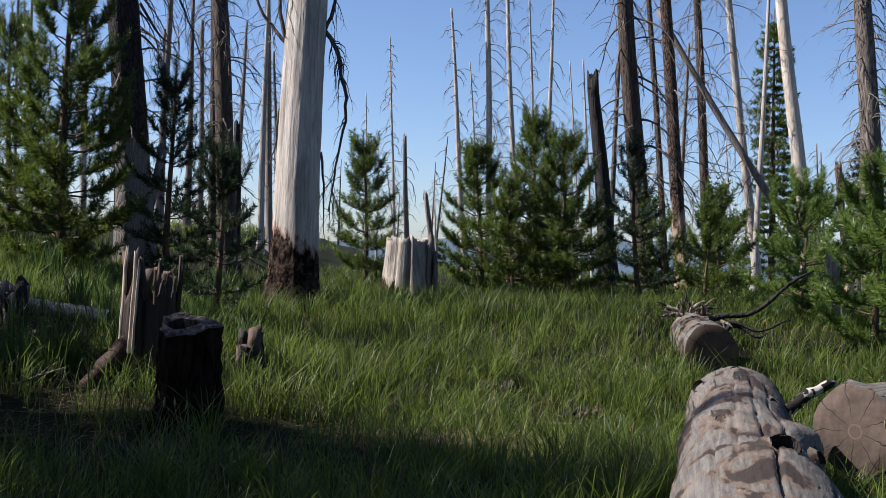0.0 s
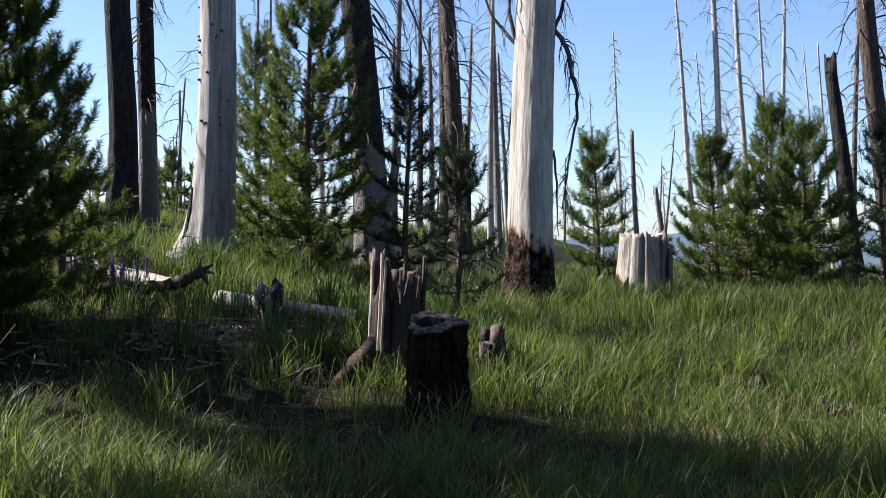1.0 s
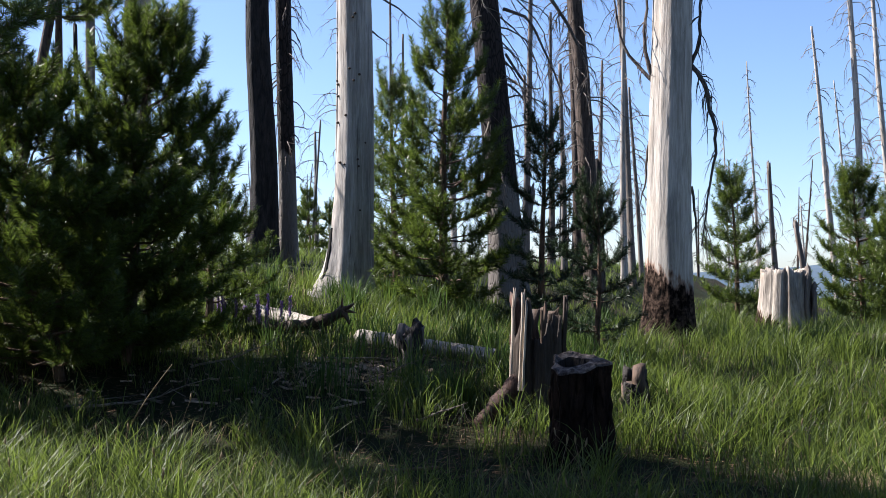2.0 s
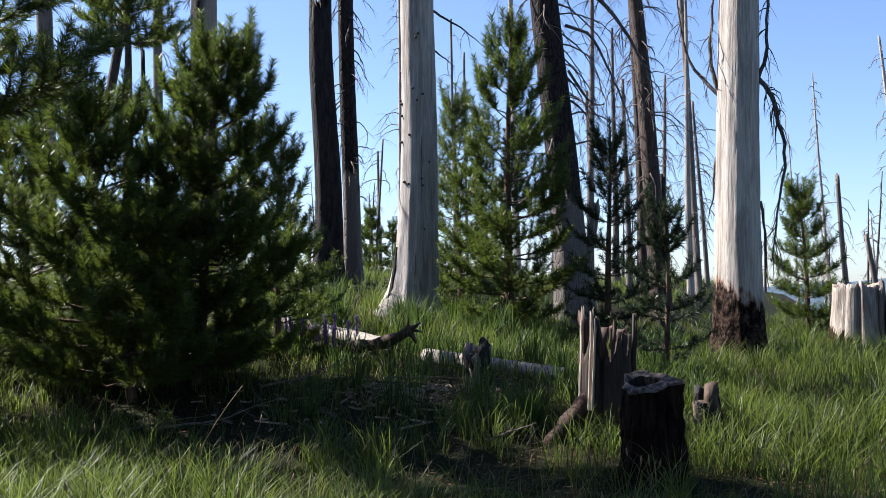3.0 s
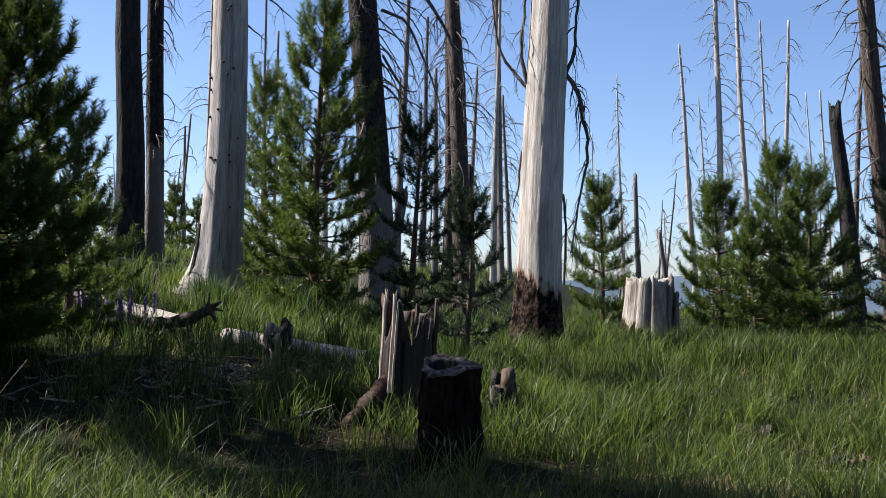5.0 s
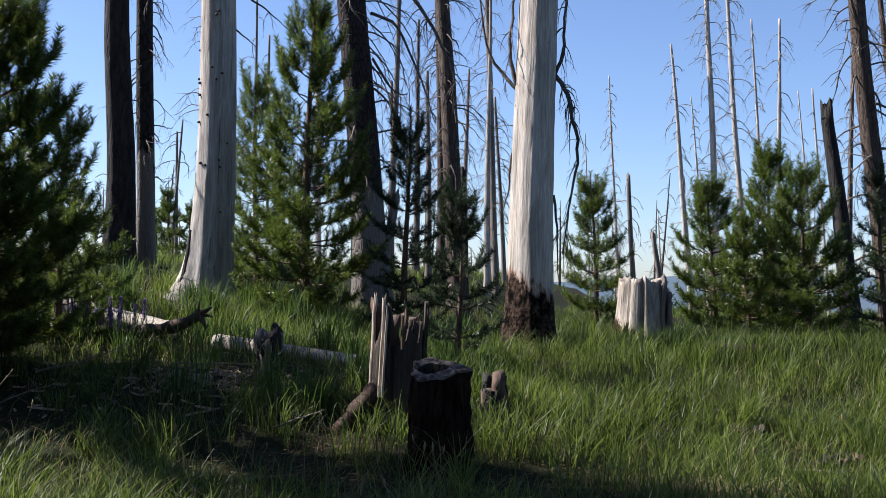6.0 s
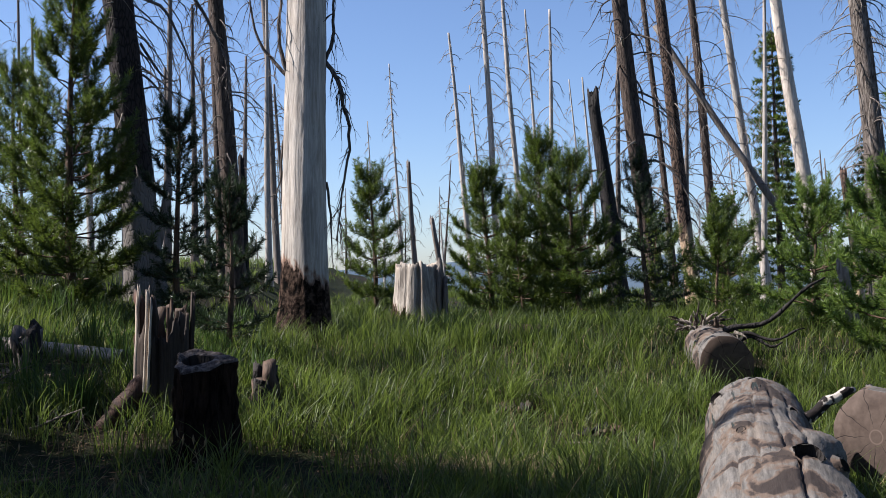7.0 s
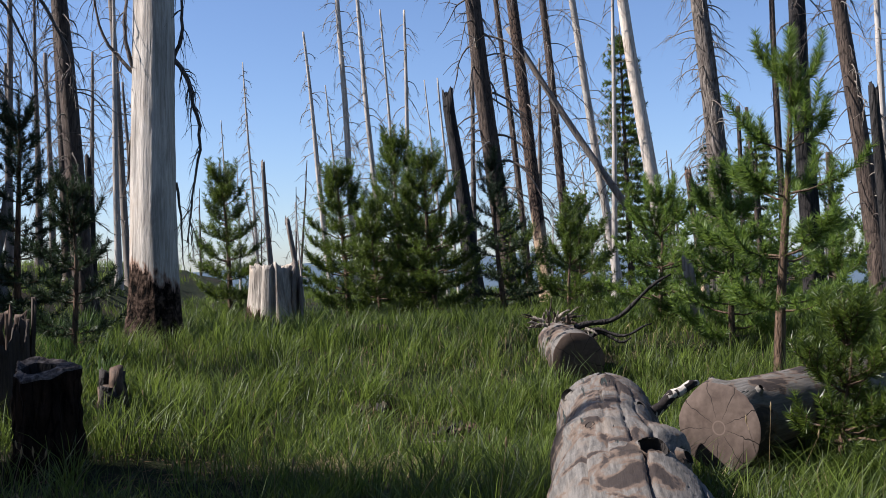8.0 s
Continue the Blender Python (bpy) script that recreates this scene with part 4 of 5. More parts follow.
def conifer(x, y, h, spread, label):
    """A tall live fir far off: narrow, layered, with gaps."""
    z = g1(x, y)
    root = thing("conifer", x, y, z, label, "conifer tree")
    s = np.linspace(0, 1, 12)
    part("trunk", tube(np.stack([-0.03 * s * h, 0 * s, h * s], -1), 0.16 * (1 - 0.9 * s), 8), "bark", root)
    limbs, pts, axes = [], [], []
    for w in range(int(h * 3.2)):
        u = 0.06 + 0.93 * w / (h * 3.2)
        for b in range(11):
            if rng.uniform() < 0.15:
                continue
            a, ln = rng.uniform(0, 6.28), (spread * (1 - u) ** 0.6 + 0.15) * rng.uniform(0.5, 1.15)
            q = np.linspace(0, 1, 5)
            p = np.stack([np.cos(a) * ln * q - 0.03 * u * h, np.sin(a) * ln * q, u * h - 0.25 * ln * q + 0.2 * ln * q ** 3], -1)
            limbs.append(tube(p, 0.015 * (1 - 0.8 * q), 4))
            m = max(4, int(ln / 0.09))
            t = np.linspace(0.25, 1.05, m)[:, None]
            pts.append(p[0] + (p[-1] - p[0]) * t + rng.normal(0, 0.04, (m, 3)))
            axes.append(np.repeat([(p[-1] - p[0]) / ln], m, 0))
    for limb in limbs:
        part("limb", limb, "bark", root)
    v = needles_at(np.concatenate(pts), np.concatenate(axes), 13, 0.20, 0.036)
    tagged(part("crown", (v, np.arange(len(v)).reshape(-1, 3)), "needle", root, smooth=False), "dull green layered needles")


conifer(12.65, 43.2, 10.6, 1.35, "tall narrow live fir rising beyond the dead trees")
conifer(16.1, 43.0, 6.4, 0.9, "smaller live fir beyond the dead trees")
conifer(15.2, 36.5, 5.6, 1.0, "small live fir beyond the burnt trunks")
for k in range(12):
    r, a = rng.uniform(34, 48), radians(rng.uniform(-42, 34))
    conifer(r * math.sin(a), r * math.cos(a), rng.uniform(1.4, 2.6), 0.6, "little live fir on the far bank")

# ---- young pines ----
pine(-5.32, 7.60, 0.54, 2.88, 0.88, (0.065, 0.040), dense=1.3)
pine(-5.50, 7.01, 0.56, 2.25, 1.08, (-0.117, -0.089), dense=1.4)
pine(-6.99, 7.75, 0.44, 2.35, 1.15, (-0.083, -0.072), dense=1.3)
pine(-5.38, 8.99, 0.74, 1.90, 0.46, (0.039, 0.021))
pine(-4.36, 3.70, 0.20, 4.80, 1.05, (0.0, 0.0), dense=0.8, clear=0.40)
# the next four pines stand unseen on the left, added to shade the foreground
pine(-8.30, 5.40, 0.30, 9.4, 1.05, (0.0, 0.0), dense=2.0, clear=0.66, coarse=True, seat=0.075)
pine(-8.95, 6.25, 0.30, 9.1, 0.90, (0.0, 0.0), dense=1.6, clear=0.62, coarse=True, seat=0.075)
pine(-8.80, 5.95, 0.30, 5.0, 0.45, (0.0, 0.0), dense=0.6, clear=0.70, coarse=True)
pine(-6.75, 5.90, 0.30, 1.65, 0.85, (0.0, 0.0), dense=1.5, clear=0.05, coarse=True)
# unseen pines added behind and beside the viewpoint to cut the sky's fill light
fill_block_pine = pine(1.5, -6.5, 0.20, 11.0, 2.0, (0.0, 0.0), dense=0.8, clear=0.12, coarse=True, seat=0.26)
fill_block_pine["label"] = "unseen tall dark green pine added behind the viewpoint to block sky light"
for px, py, turn in ((-2.5, -7.0, 40), (4.8, -4.6, 100), (-6.0, -5.2, 200), (7.2, -0.6, 260), (0.0, -10.0, 310), (8.5, 3.2, 20), (-9.0, -2.6, 150), (5.0, -9.0, 75)):
    copy_thing(fill_block_pine, pose(px, py, g1(px, py), 0, 0, turn))
pine(-7.03, 9.00, 0.90, 4.35, 0.55, (0.005, 0.0), clear=0.66)
pine(-3.87, 11.36, 0.85, 3.46, 0.78, (0.008, 0.002), dense=0.9)
pine(-4.99, 12.89, 0.93, 2.89, 0.53, (-0.013, -0.005))
pine(-2.75, 11.25, 0.95, 2.08, 0.40, (0.000, 0.000), sparse=True)
pine(-1.74, 8.81, 0.79, 1.17, 0.30, (-0.014, -0.002), sparse=True)
pine(-5.60, 10.20, 1.15, 0.55, 0.24, (-0.053, -0.027))
pine(-10.95, 23.41, 2.03, 1.11, 0.39, (-0.068, -0.031))
pine(-10.94, 24.51, 2.06, 0.81, 0.27, (-0.044, -0.019))
pine(-1.05, 15.46, 1.06, 1.73, 0.41, (-0.055, -0.004), dense=1.2)
pine(0.55, 15.99, 0.80, 2.00, 0.58, (-0.054, 0.002), dense=1.4)
pine(1.37, 16.44, 0.78, 2.58, 0.56, (-0.035, 0.003), dense=1.3)
pine(1.67, 14.91, 0.77, 2.09, 0.66, (-0.059, 0.006), dense=1.4)
pine(0.93, 14.97, 0.81, 1.31, 0.42, (-0.070, 0.004), dense=1.3)
pine(2.42, 13.79, 0.77, 1.97, 0.35, (-0.082, 0.014), sparse=True)
pine(3.37, 13.59, 0.82, 1.07, 0.53, (-0.082, 0.020))
pine(2.85, 14.22, 0.81, 0.85, 0.44, (-0.121, 0.024))
pine(3.83, 11.90, 0.67, 1.37, 0.72, (-0.018, 0.006), bright=True)
pine(4.00, 10.28, 0.73, 1.45, 0.55, (-0.030, 0.012), bright=True)
pine(3.72, 8.56, 0.58, 2.52, 0.66, (0.036, -0.016), airy=True, bright=True, clear=0.24)
for px, py, ph in ((3.1, 17.2, 1.5), (4.3, 17.8, 1.8), (5.6, 17.0, 1.6), (6.6, 18.4, 2.0), (7.9, 18.0, 1.7), (9.2, 19.0, 2.0), (10.4, 19.6, 1.8), (2.2, 19.4, 1.4), (5.0, 20.5, 1.9)):
    pine(px, py, g1(px, py), ph, 0.62, (0.0, 0.0), dense=1.2, clear=0.03, coarse=True, bright=px > 5.2)
pine(2.80, 5.68, 0.30, 0.60, 0.46, (0.05, 0.0), dense=1.6, clear=0.03)
pine(3.35, 6.05, 0.30, 0.55, 0.45, (0.0, 0.0), clear=0.03)
pine(2.99, 12.68, 0.87, 0.88, 0.36, (-0.017, 0.004))
pine(5.27, 10.82, 0.51, 0.96, 0.45, (0.070, -0.035), bright=True)


# ---- stumps ----
def ring_form(h, r0, r1, n, k, shape, top):
    """A stump's outer skin: shape(th, s) scales the radius, top(th) lifts the rim."""
    th = np.linspace(0, 2 * np.pi, n, endpoint=False)
    s = np.linspace(0, 1, k)
    rr = (r0 + (r1 - r0) * s ** 0.7)[:, None] * shape(th[None], s[:, None])
    z = -0.12 + (h + 0.12) * s[:, None] + top(th)[None] * s[:, None] ** 3
    return th, np.stack([rr * np.cos(th), rr * np.sin(th), z + 0 * rr], -1)


def black_stump():
    x, y = -1.43, 6.42
    z = g1(x, y)
    h = 0.755 - z
    root = thing("stump", x, y, z, "short fire-blackened sawn stump with a hollow grey top", "stump", "stumps")
    n, k = 96, 34
    shape = lambda th, s: 1 + 0.06 * np.sin(3 * th + 1) + 0.04 * np.sin(7 * th + 3 * s) + 0.22 * (1 - s) ** 2.5 * (1 + 0.5 * np.sin(4 * th)) + 0.05 * s ** 6
    th, skin = ring_form(h, 0.172, 0.158, n, k, shape, lambda t: 0.045 * np.sin(t) + 0.012 * np.cos(2 * t + 1) + 0.006 * np.sin(7 * t))
    flat = skin.reshape(-1, 3)
    rough = 0.040 * smooth_noise(flat * [1, 1, 0.22], 14, 3.0) + 0.016 * smooth_noise(flat * [1, 1, 0.3], 46, 1.0)
    out = flat * [1, 1, 0]
    out /= np.linalg.norm(out, axis=1, keepdims=True)
    skin = (flat + out * rough[:, None]).reshape(k, n, 3)
    part("body", (skin.reshape(-1, 3), grid_faces(k, n)), "burnt", root)
    # worn rim: over the edge, in to the hollow
    rim = skin[-1]
    off = np.array([-0.035, 0.015])
    tilt = lambda p: 0.045 * p[:, 1] / 0.16
    inner = np.stack([off[0] + 0.086 * (1 + 0.16 * np.sin(2 * th)) * np.cos(th), off[1] + 0.080 * (1 + 0.2 * np.sin(3 * th + 1)) * np.sin(th), 0 * th], -1)
    inner[:, 2] = h + tilt(inner) + 0.004
    lump = (0.012 * smooth_noise(rim, 30, 5.0))[:, None] * [[0, 0, 1.0]]
    mid = (rim + inner) / 2
    rings = [rim, rim * [0.985, 0.985, 1] + [0, 0, 0.010], rim * [0.93, 0.93, 1] + lump + [0, 0, 0.014], mid + lump * 1.5 + [0, 0, 0.008], inner]
    part("top", (np.concatenate(rings), grid_faces(5, n)), "ash_top", root, "ash-grey sawn rim")
    deep = [inner, inner * [0.95, 0.95, 1] + [off[0] * 0.05, off[1] * 0.05, -0.06], inner * [0.75, 0.75, 1] + [off[0] * 0.25, off[1] * 0.25, -0.25]]
    dv = np.concatenate(deep + [deep[-1].mean(0, keepdims=True) + [[0, 0, -0.02]]])
    df = [grid_faces(3, n), np.stack([2 * n + np.arange(n), 2 * n + (np.arange(n) + 1) % n, np.full(n, 3 * n)], 1)]
    part("hollow", (dv, df), "char", root)


ash = Nodes("ash_grey_wood")
ash_c = ash.mix(ash.ramp(ash.noise(ash.coords(), 22, 5, 0.7), (0.42, 0.0), (0.72, 1.0)), (0.028, 0.022, 0.020), (0.19, 0.165, 0.148))
ash.bump(ash.noise(ash.coords(), 60, 5), 0.6, 0.01)
MAT["ash_top"] = ash.done(ash_c, 0.9, 0.15)
MAT["burnt"] = bark("burnt_stump_wood", (0.007, 0.005, 0.004), (0.050, 0.031, 0.022), (0.002, 0.002, 0.002), scale=20, spec=0.04)
flaked = Nodes("flaking_charred_bark")
flaked_c = flaked.mix(flaked.ramp(flaked.noise(flaked.coords(), 24, 3, 0.6), (0.52, 0.0), (0.58, 1.0)), (0.014, 0.011, 0.010), (0.42, 0.38, 0.33))
flaked.bump(flaked.noise(flaked.coords(), 50, 5), 0.7, 0.01)
MAT["flaked"] = flaked.done(flaked_c, 0.85, 0.2)
black_stump()


def pale_stump():
    x, y = -0.39, 12.8
    z = g1(x, y)
    root = thing("stump", x, y, z, "tall bleached barkless stump, split by dark cracks", "stump", "stumps")
    n, h = 120, 1.345 - z
    chipped = rng.uniform(-0.03, 0.02, n)
    def shape(th, s):
        groove = np.exp(-((th - 4.75) / 0.07) ** 2) * 0.20 + np.exp(-((th - 5.35) / 0.05) ** 2) * 0.07 + np.exp(-((th - 4.2) / 0.04) ** 2) * 0.07 + np.exp(-((th - 3.6) / 0.05) ** 2) * 0.06
        return 1 + 0.03 * np.sin(4 * th + 1) + 0.015 * np.sin(9 * th) + 0.008 * np.sin(23 * th + s) - groove + 0.28 * (1 - s) ** 2.5 * (1 + 0.4 * np.sin(5 * th))
    th, skin = ring_form(h, 0.295, 0.25, n, 18, shape, lambda t: 0.02 * np.sin(3 * t) + 0.015 * np.sin(8 * t) + chipped)
    cap = [skin[-1], skin[-1] * [0.9, 0.9, 1] + [0, 0, -0.01], skin[-1] * [0.4, 0.4, 1] + [0, 0, -0.05], skin[-1] * [0.05, 0.05, 1] + [0, 0, -0.06]]
    v = np.concatenate([skin.reshape(-1, 3)] + cap[1:])
    part("body", (v, grid_faces(21, n)), "stump_wood", root)
    part("splinter", splinter(0.28, -0.05, h + 0.05, 0.06, 0.05, 0.3, (-0.05, 0)), "grey", root, "dark upright splinter")
    for px, py, share, wide in ((0.245, -0.17, 0.98, 0.05), (0.315, -0.13, 0.70, 0.05)):
        part("splinter", splinter(px, py, h * share, wide, 0.035, 3 * px, (-0.04 * px, 0.03)), "grey", root, "dark upright splinter")
    part("splinter", splinter(0.325, -0.08, h * 0.78, 0.05, 0.04, 0.8, (-0.03, 0)), "grey", root, "dark upright splinter")


pale_stump()


def split_stump():
    x, y = -1.90, 7.35
    z = g1(x, y)
    t = 1.15 - z
    root = thing("stump", x, y, z, "rotted grey stump of upright splinters with a brown root", "stump", "stumps")
    n, k = 90, 16
    peak = lambda th, at, wide: np.exp(-(np.angle(np.exp(1j * (th - at))) / wide) ** 2)
    ragged = rng.uniform(-0.05, 0.05, n)
    top = lambda th: t * (0.20 * peak(th, 3.35, 0.3) + 0.20 * peak(th, 4.2, 0.2) + 0.16 * peak(th, 5.6, 0.3) + 0.18 * peak(th, 0.2, 0.3) + 0.10 * peak(th, 2.2, 0.4)) + 0.7 * ragged
    shape = lambda th, s: 1 + 0.04 * np.sin(5 * th + 2 * s) + 0.02 * np.sin(17 * th) + 0.02 * np.sin(31 * th + 3 * s) + 0.30 * (1 - s) ** 2 * (1 + 0.5 * np.sin(3 * th + 1.2)) - 0.25 * peak(th, 4.75, 0.16)
    th, skin = ring_form(t * 0.62, 0.165, 0.160, n, k, shape, top)
    wall = skin * [0.86, 0.86, 1.0]
    part("shell", (np.concatenate([skin.reshape(-1, 3), wall[::-1].reshape(-1, 3)]), grid_faces(2 * k, n)), "stump_shell", root)
    # thin pale slivers are added where the slab edges catch the sun
    for px, py, hh, wide, look_of in ((-0.135, -0.06, 0.97, 0.085, "root_wood"), (-0.155, -0.09, 1.0, 0.024, "split_edge"), (-0.045, -0.14, 0.95, 0.060, "stump_shell"), (-0.075, -0.155, 0.99, 0.022, "split_edge"),
                                      (-0.05, -0.172, 0.90, 0.012, "split_edge"), (0.055, -0.10, 0.90, 0.055, "brown_dark"), (0.125, -0.07, 0.80, 0.050, "stump_shell"), (0.175, 0.02, 0.93, 0.034, "stump_shell"), (0.06, 0.13, 0.85, 0.09, "brown_dark"), (-0.06, 0.12, 0.9, 0.08, "brown_dark")):
        part("splinter", splinter(px, py, t * hh, wide, 0.026, 0.1 + 2 * px, (0.02, 0.02), z0=0.2 if look_of == "split_edge" else -0.05), look_of, root, "pale sliver painting the sunlit edge of a split slab" if look_of == "split_edge" else "")
    s = np.linspace(0, 1, 12)
    part("root", tube(np.stack([-0.02 - 0.36 * s ** 1.2, -0.05 - 0.14 * s, 0.46 - 0.52 * s ** 0.75], -1), 0.015 + 0.062 * np.sin(0.25 + 2.6 * s) + 0.008 * np.sin(23 * s), 11), "root_wood", root, "red-brown flaring root")
    part("root", tube(np.stack([0.06 + 0.26 * s, -0.02 - 0.1 * s, 0.36 - 0.45 * s ** 0.8], -1), 0.012 + 0.05 * np.sin(0.25 + 2.7 * s), 9), "grey", root)
    part("crumbled_heart", tube(np.stack([0 * s, 0.02 + 0 * s, -0.1 + 0.42 * s], -1), 0.14 * np.sqrt(1.02 - s), 12), "brown_dark", root)


MAT["root_wood"] = silver_wood("red_brown_root_wood", (0.085, 0.044, 0.030), (0.022, 0.013, 0.010), stain=0.04)
split_stump()


def small_stump(x, y, h, r, mats, label):
    z = g1(x, y)
    root = thing("stump", x, y, z, label, "stump", "stumps")
    for k in range(9):
        a = 2 * np.pi * k / 9
        part("splinter", splinter(r * 0.7 * math.cos(a), r * 0.7 * math.sin(a), h * rng.uniform(0.55, 1.0), r * 0.95, r * 0.6, a + 1.57, (-0.25 * math.cos(a) * r, 0)), mats[k % len(mats)], root)
    s = np.linspace(0, 1, 6)
    part("heart", tube(np.stack([0 * s, 0 * s, -0.1 + (0.1 + h * 0.7) * s], -1), r * (1.0 - 0.3 * s), 10), "brown_dark", root)


small_stump(-1.27, 7.60, 0.38, 0.095, ("char", "char", "brown_dark"), "low rotten brown stump half sunk in grass")
small_stump(-1.68, 8.05, 0.26, 0.06, ("grey_silver", "brown_wood"), "small jagged stub of grey wood in grass")
small_stump(-3.16, 8.35, 0.34, 0.10, ("char", "grey"), "dark charred stub standing before a fallen log")
small_stump(0.45, 8.0, 0.06, 0.13, ("brown_dark", "brown_wood", "char"), "low brown rotten stub hidden in grass")
small_stump(0.98, 7.45, 0.045, 0.14, ("brown_dark", "brown_wood", "char"), "low dark rotten stub hidden in grass")


# ---- fallen logs ----
def log_form(length, r0, r1, rows=60, n=48, rough=0.03, bumps=(), seed=0.0, grooves=()):
    """A log lying along +y from the origin, its ends open (closed by sawn faces). bumps: along, angle, height, width; grooves: angle, depth, start, end."""
    s = np.linspace(0, 1, rows)
    th = np.linspace(0, 2 * np.pi, n, endpoint=False)
    y = s * length
    rr = (r0 + (r1 - r0) * s)[:, None] * (1 + rough * (np.sin(2 * th + seed + 2 * s[:, None]) + 0.6 * np.sin(3 * th - seed + 5 * s[:, None]) + 0.3 * np.sin(7 * th + 9 * s[:, None])))
    for along, a, high, wide in bumps:
        da = np.angle(np.exp(1j * (th - a)))[None] * r0
        dist = np.sqrt(da ** 2 + ((y[:, None] - along) * 0.7) ** 2)
        rr = rr + high * np.exp(-(dist / wide) ** 2)
    for a, deep, y0, y1 in grooves:
        path = a + 0.035 * np.sin(2.3 * y + a * 3) + 0.012 * np.sin(11 * y + a)
        da = np.angle(np.exp(1j * (th[None] - path[:, None]))) * r0
        rr = rr - deep * np.exp(-(da / 0.0045) ** 2) * (step(y0, y0 + 0.1, y) * (1 - step(y1 - 0.1, y1, y)))[:, None]
    rr = rr + rng.normal(0, 0.0015, rr.shape)
    return np.stack([rr * np.cos(th), np.repeat(y[:, None], n, 1), rr * np.sin(th)], -1)


def end_face(ring, inward):
    c = ring.mean(0)
    rings = [ring, c + (ring - c) * 0.97 + [0, -inward, 0], c + (ring - c) * 0.6 + [0, -inward * 1.2, 0], c + (ring - c) * 0.001 + [0, -inward * 1.2, 0]]
    f = grid_faces(4, len(ring))
    return np.concatenate(rings), f if inward < 0 else f[:, ::-1]


def lay(name, a, b, r0, r1, label, skin="log", face="cut", rows=60, n=48, **form):
    """A log from a to b (its axis), with sawn faces."""
    a, b = Vector(a), Vector(b)
    d = b - a
    root = thing(name, *a, label, "log", "fallen logs")
    root.rotation_euler = Euler((math.atan2(d.z, math.hypot(d.x, d.y)), 0, math.atan2(-d.x, d.y)))
    v = log_form(d.length, r0, r1, rows, n, **form)
    f = grid_faces(rows, n)
    part("body", (v.reshape(-1, 3), f[:, ::-1]), skin, root)
    part("sawn_end", end_face(v[0], 0.004), face, root)
    part("sawn_end", end_face(v[-1], -0.004), face, root)
    return root


def knot(parent, y, a, r, out, size, tilt=0.0):
    """A broken branch stub: a raised collar with a dark hollow."""
    c, q = math.cos(a), math.sin(a)
    base = np.array([r * c, y, r * q])
    d = np.array([c, tilt, q])
    d /= np.linalg.norm(d)
    s = np.array([0, 0.35, 0.75, 1.0, 1.0])
    line = base + d * (out * s)[:, None] - d * 0.02
    line[-1] = line[-2] - d * 0.0
    v, f = tube(line[:4], size * np.array([1.7, 1.2, 1.0, 0.85]), 12, cap=False)
    v = v + rng.normal(0, size * 0.07, v.shape)
    k = part("knot", (v, f), "log", parent)
    v2, f2 = tube([line[3] + d * 0.002, line[1], line[0]], size * np.array([0.84, 0.6, 0.2]), 12)
    part("hollow", (v2, [g[:, ::-1] for g in f2]), "char", k)


big = lay("log", (0.80, 2.60, 0.36), (1.545, 5.80, 0.460), 0.258, 0.250, "big cracked silver-grey log with dark stains and knots", rows=180, n=170, rough=0.012, seed=0.7,
          bumps=((1.9, 2.5, 0.040, 0.12), (1.72, 2.1, 0.034, 0.08), (1.80, 0.62, 0.065, 0.10), (1.62, 0.95, 0.030, 0.08), (1.66, 1.75, 0.022, 0.07), (1.2, 2.7, 0.015, 0.16), (0.9, 2.4, 0.015, 0.3), (0.95, 1.32, 0.028, 0.12), (0.8, 0.5, 0.035, 0.25), (2.95, 2.35, 0.025, 0.07), (3.05, 1.65, 0.02, 0.06), (2.45, 0.9, 0.02, 0.08), (2.5, 2.6, -0.018, 0.25), (2.3, 0.7, -0.02, 0.2)),
          grooves=((1.42, 0.022, 0.1, 3.0), (1.78, 0.020, 0.9, 2.75), (1.10, 0.018, 1.4, 2.9), (2.08, 0.018, 0.0, 1.5), (0.80, 0.015, 0.0, 1.6)))
knot(big, 0.95, 1.32, 0.285, 0.050, 0.055, -0.6)
knot(big, 2.92, 2.38, 0.262, 0.034, 0.040, -0.6)
knot(big, 3.05, 1.64, 0.262, 0.020, 0.034, -0.4)
knot(big, 2.40, 1.02, 0.252, 0.016, 0.024, -0.4)
knot(big, 1.62, 1.98, 0.282, 0.016, 0.022, -0.4)
knot(big, 1.45, 0.62, 0.290, 0.020, 0.030, -0.4)
s = np.linspace(0, 1, 8)
stub = np.array([[0.19, 2.72, 0.12], [0.25, 2.75, 0.155], [0.30, 2.78, 0.205], [0.34, 2.80, 0.215], [0.39, 2.83, 0.245], [0.43, 2.86, 0.25]])
part("branch_stub", tube(stub, [0.034, 0.026, 0.028, 0.024, 0.024, 0.014], 8), "flaked", big, "broken black branch stub with pale flakes")
part("torn_end", splinter(0.21, 2.60, 0.10, 0.05, 0.03, 0.5, (0.04, 0.02), z0=0.02), "stump_wood", big, "pale torn wood")

sawn = lay("log", (2.11, 5.66, 0.42), (3.55, 6.85, 0.46), 0.232, 0.215, "sawn log with a brown ringed end face full of radial checks", rows=60, n=64, rough=0.02, seed=2.0, bumps=((0.06, 1.9, 0.03, 0.05), (0.1, 0.9, 0.025, 0.05)))
knot(sawn, 0.10, 1.95, 0.235, 0.05, 0.018)
knot(sawn, 0.12, 0.85, 0.235, 0.06, 0.022)
second = lay("log", (2.13, 8.80, 0.53), (2.19, 9.75, 0.60), 0.215, 0.20, "grey log with a shaded sawn end lying in grass", face="cut_dark", rows=40, n=48, rough=0.03, seed=4.0)


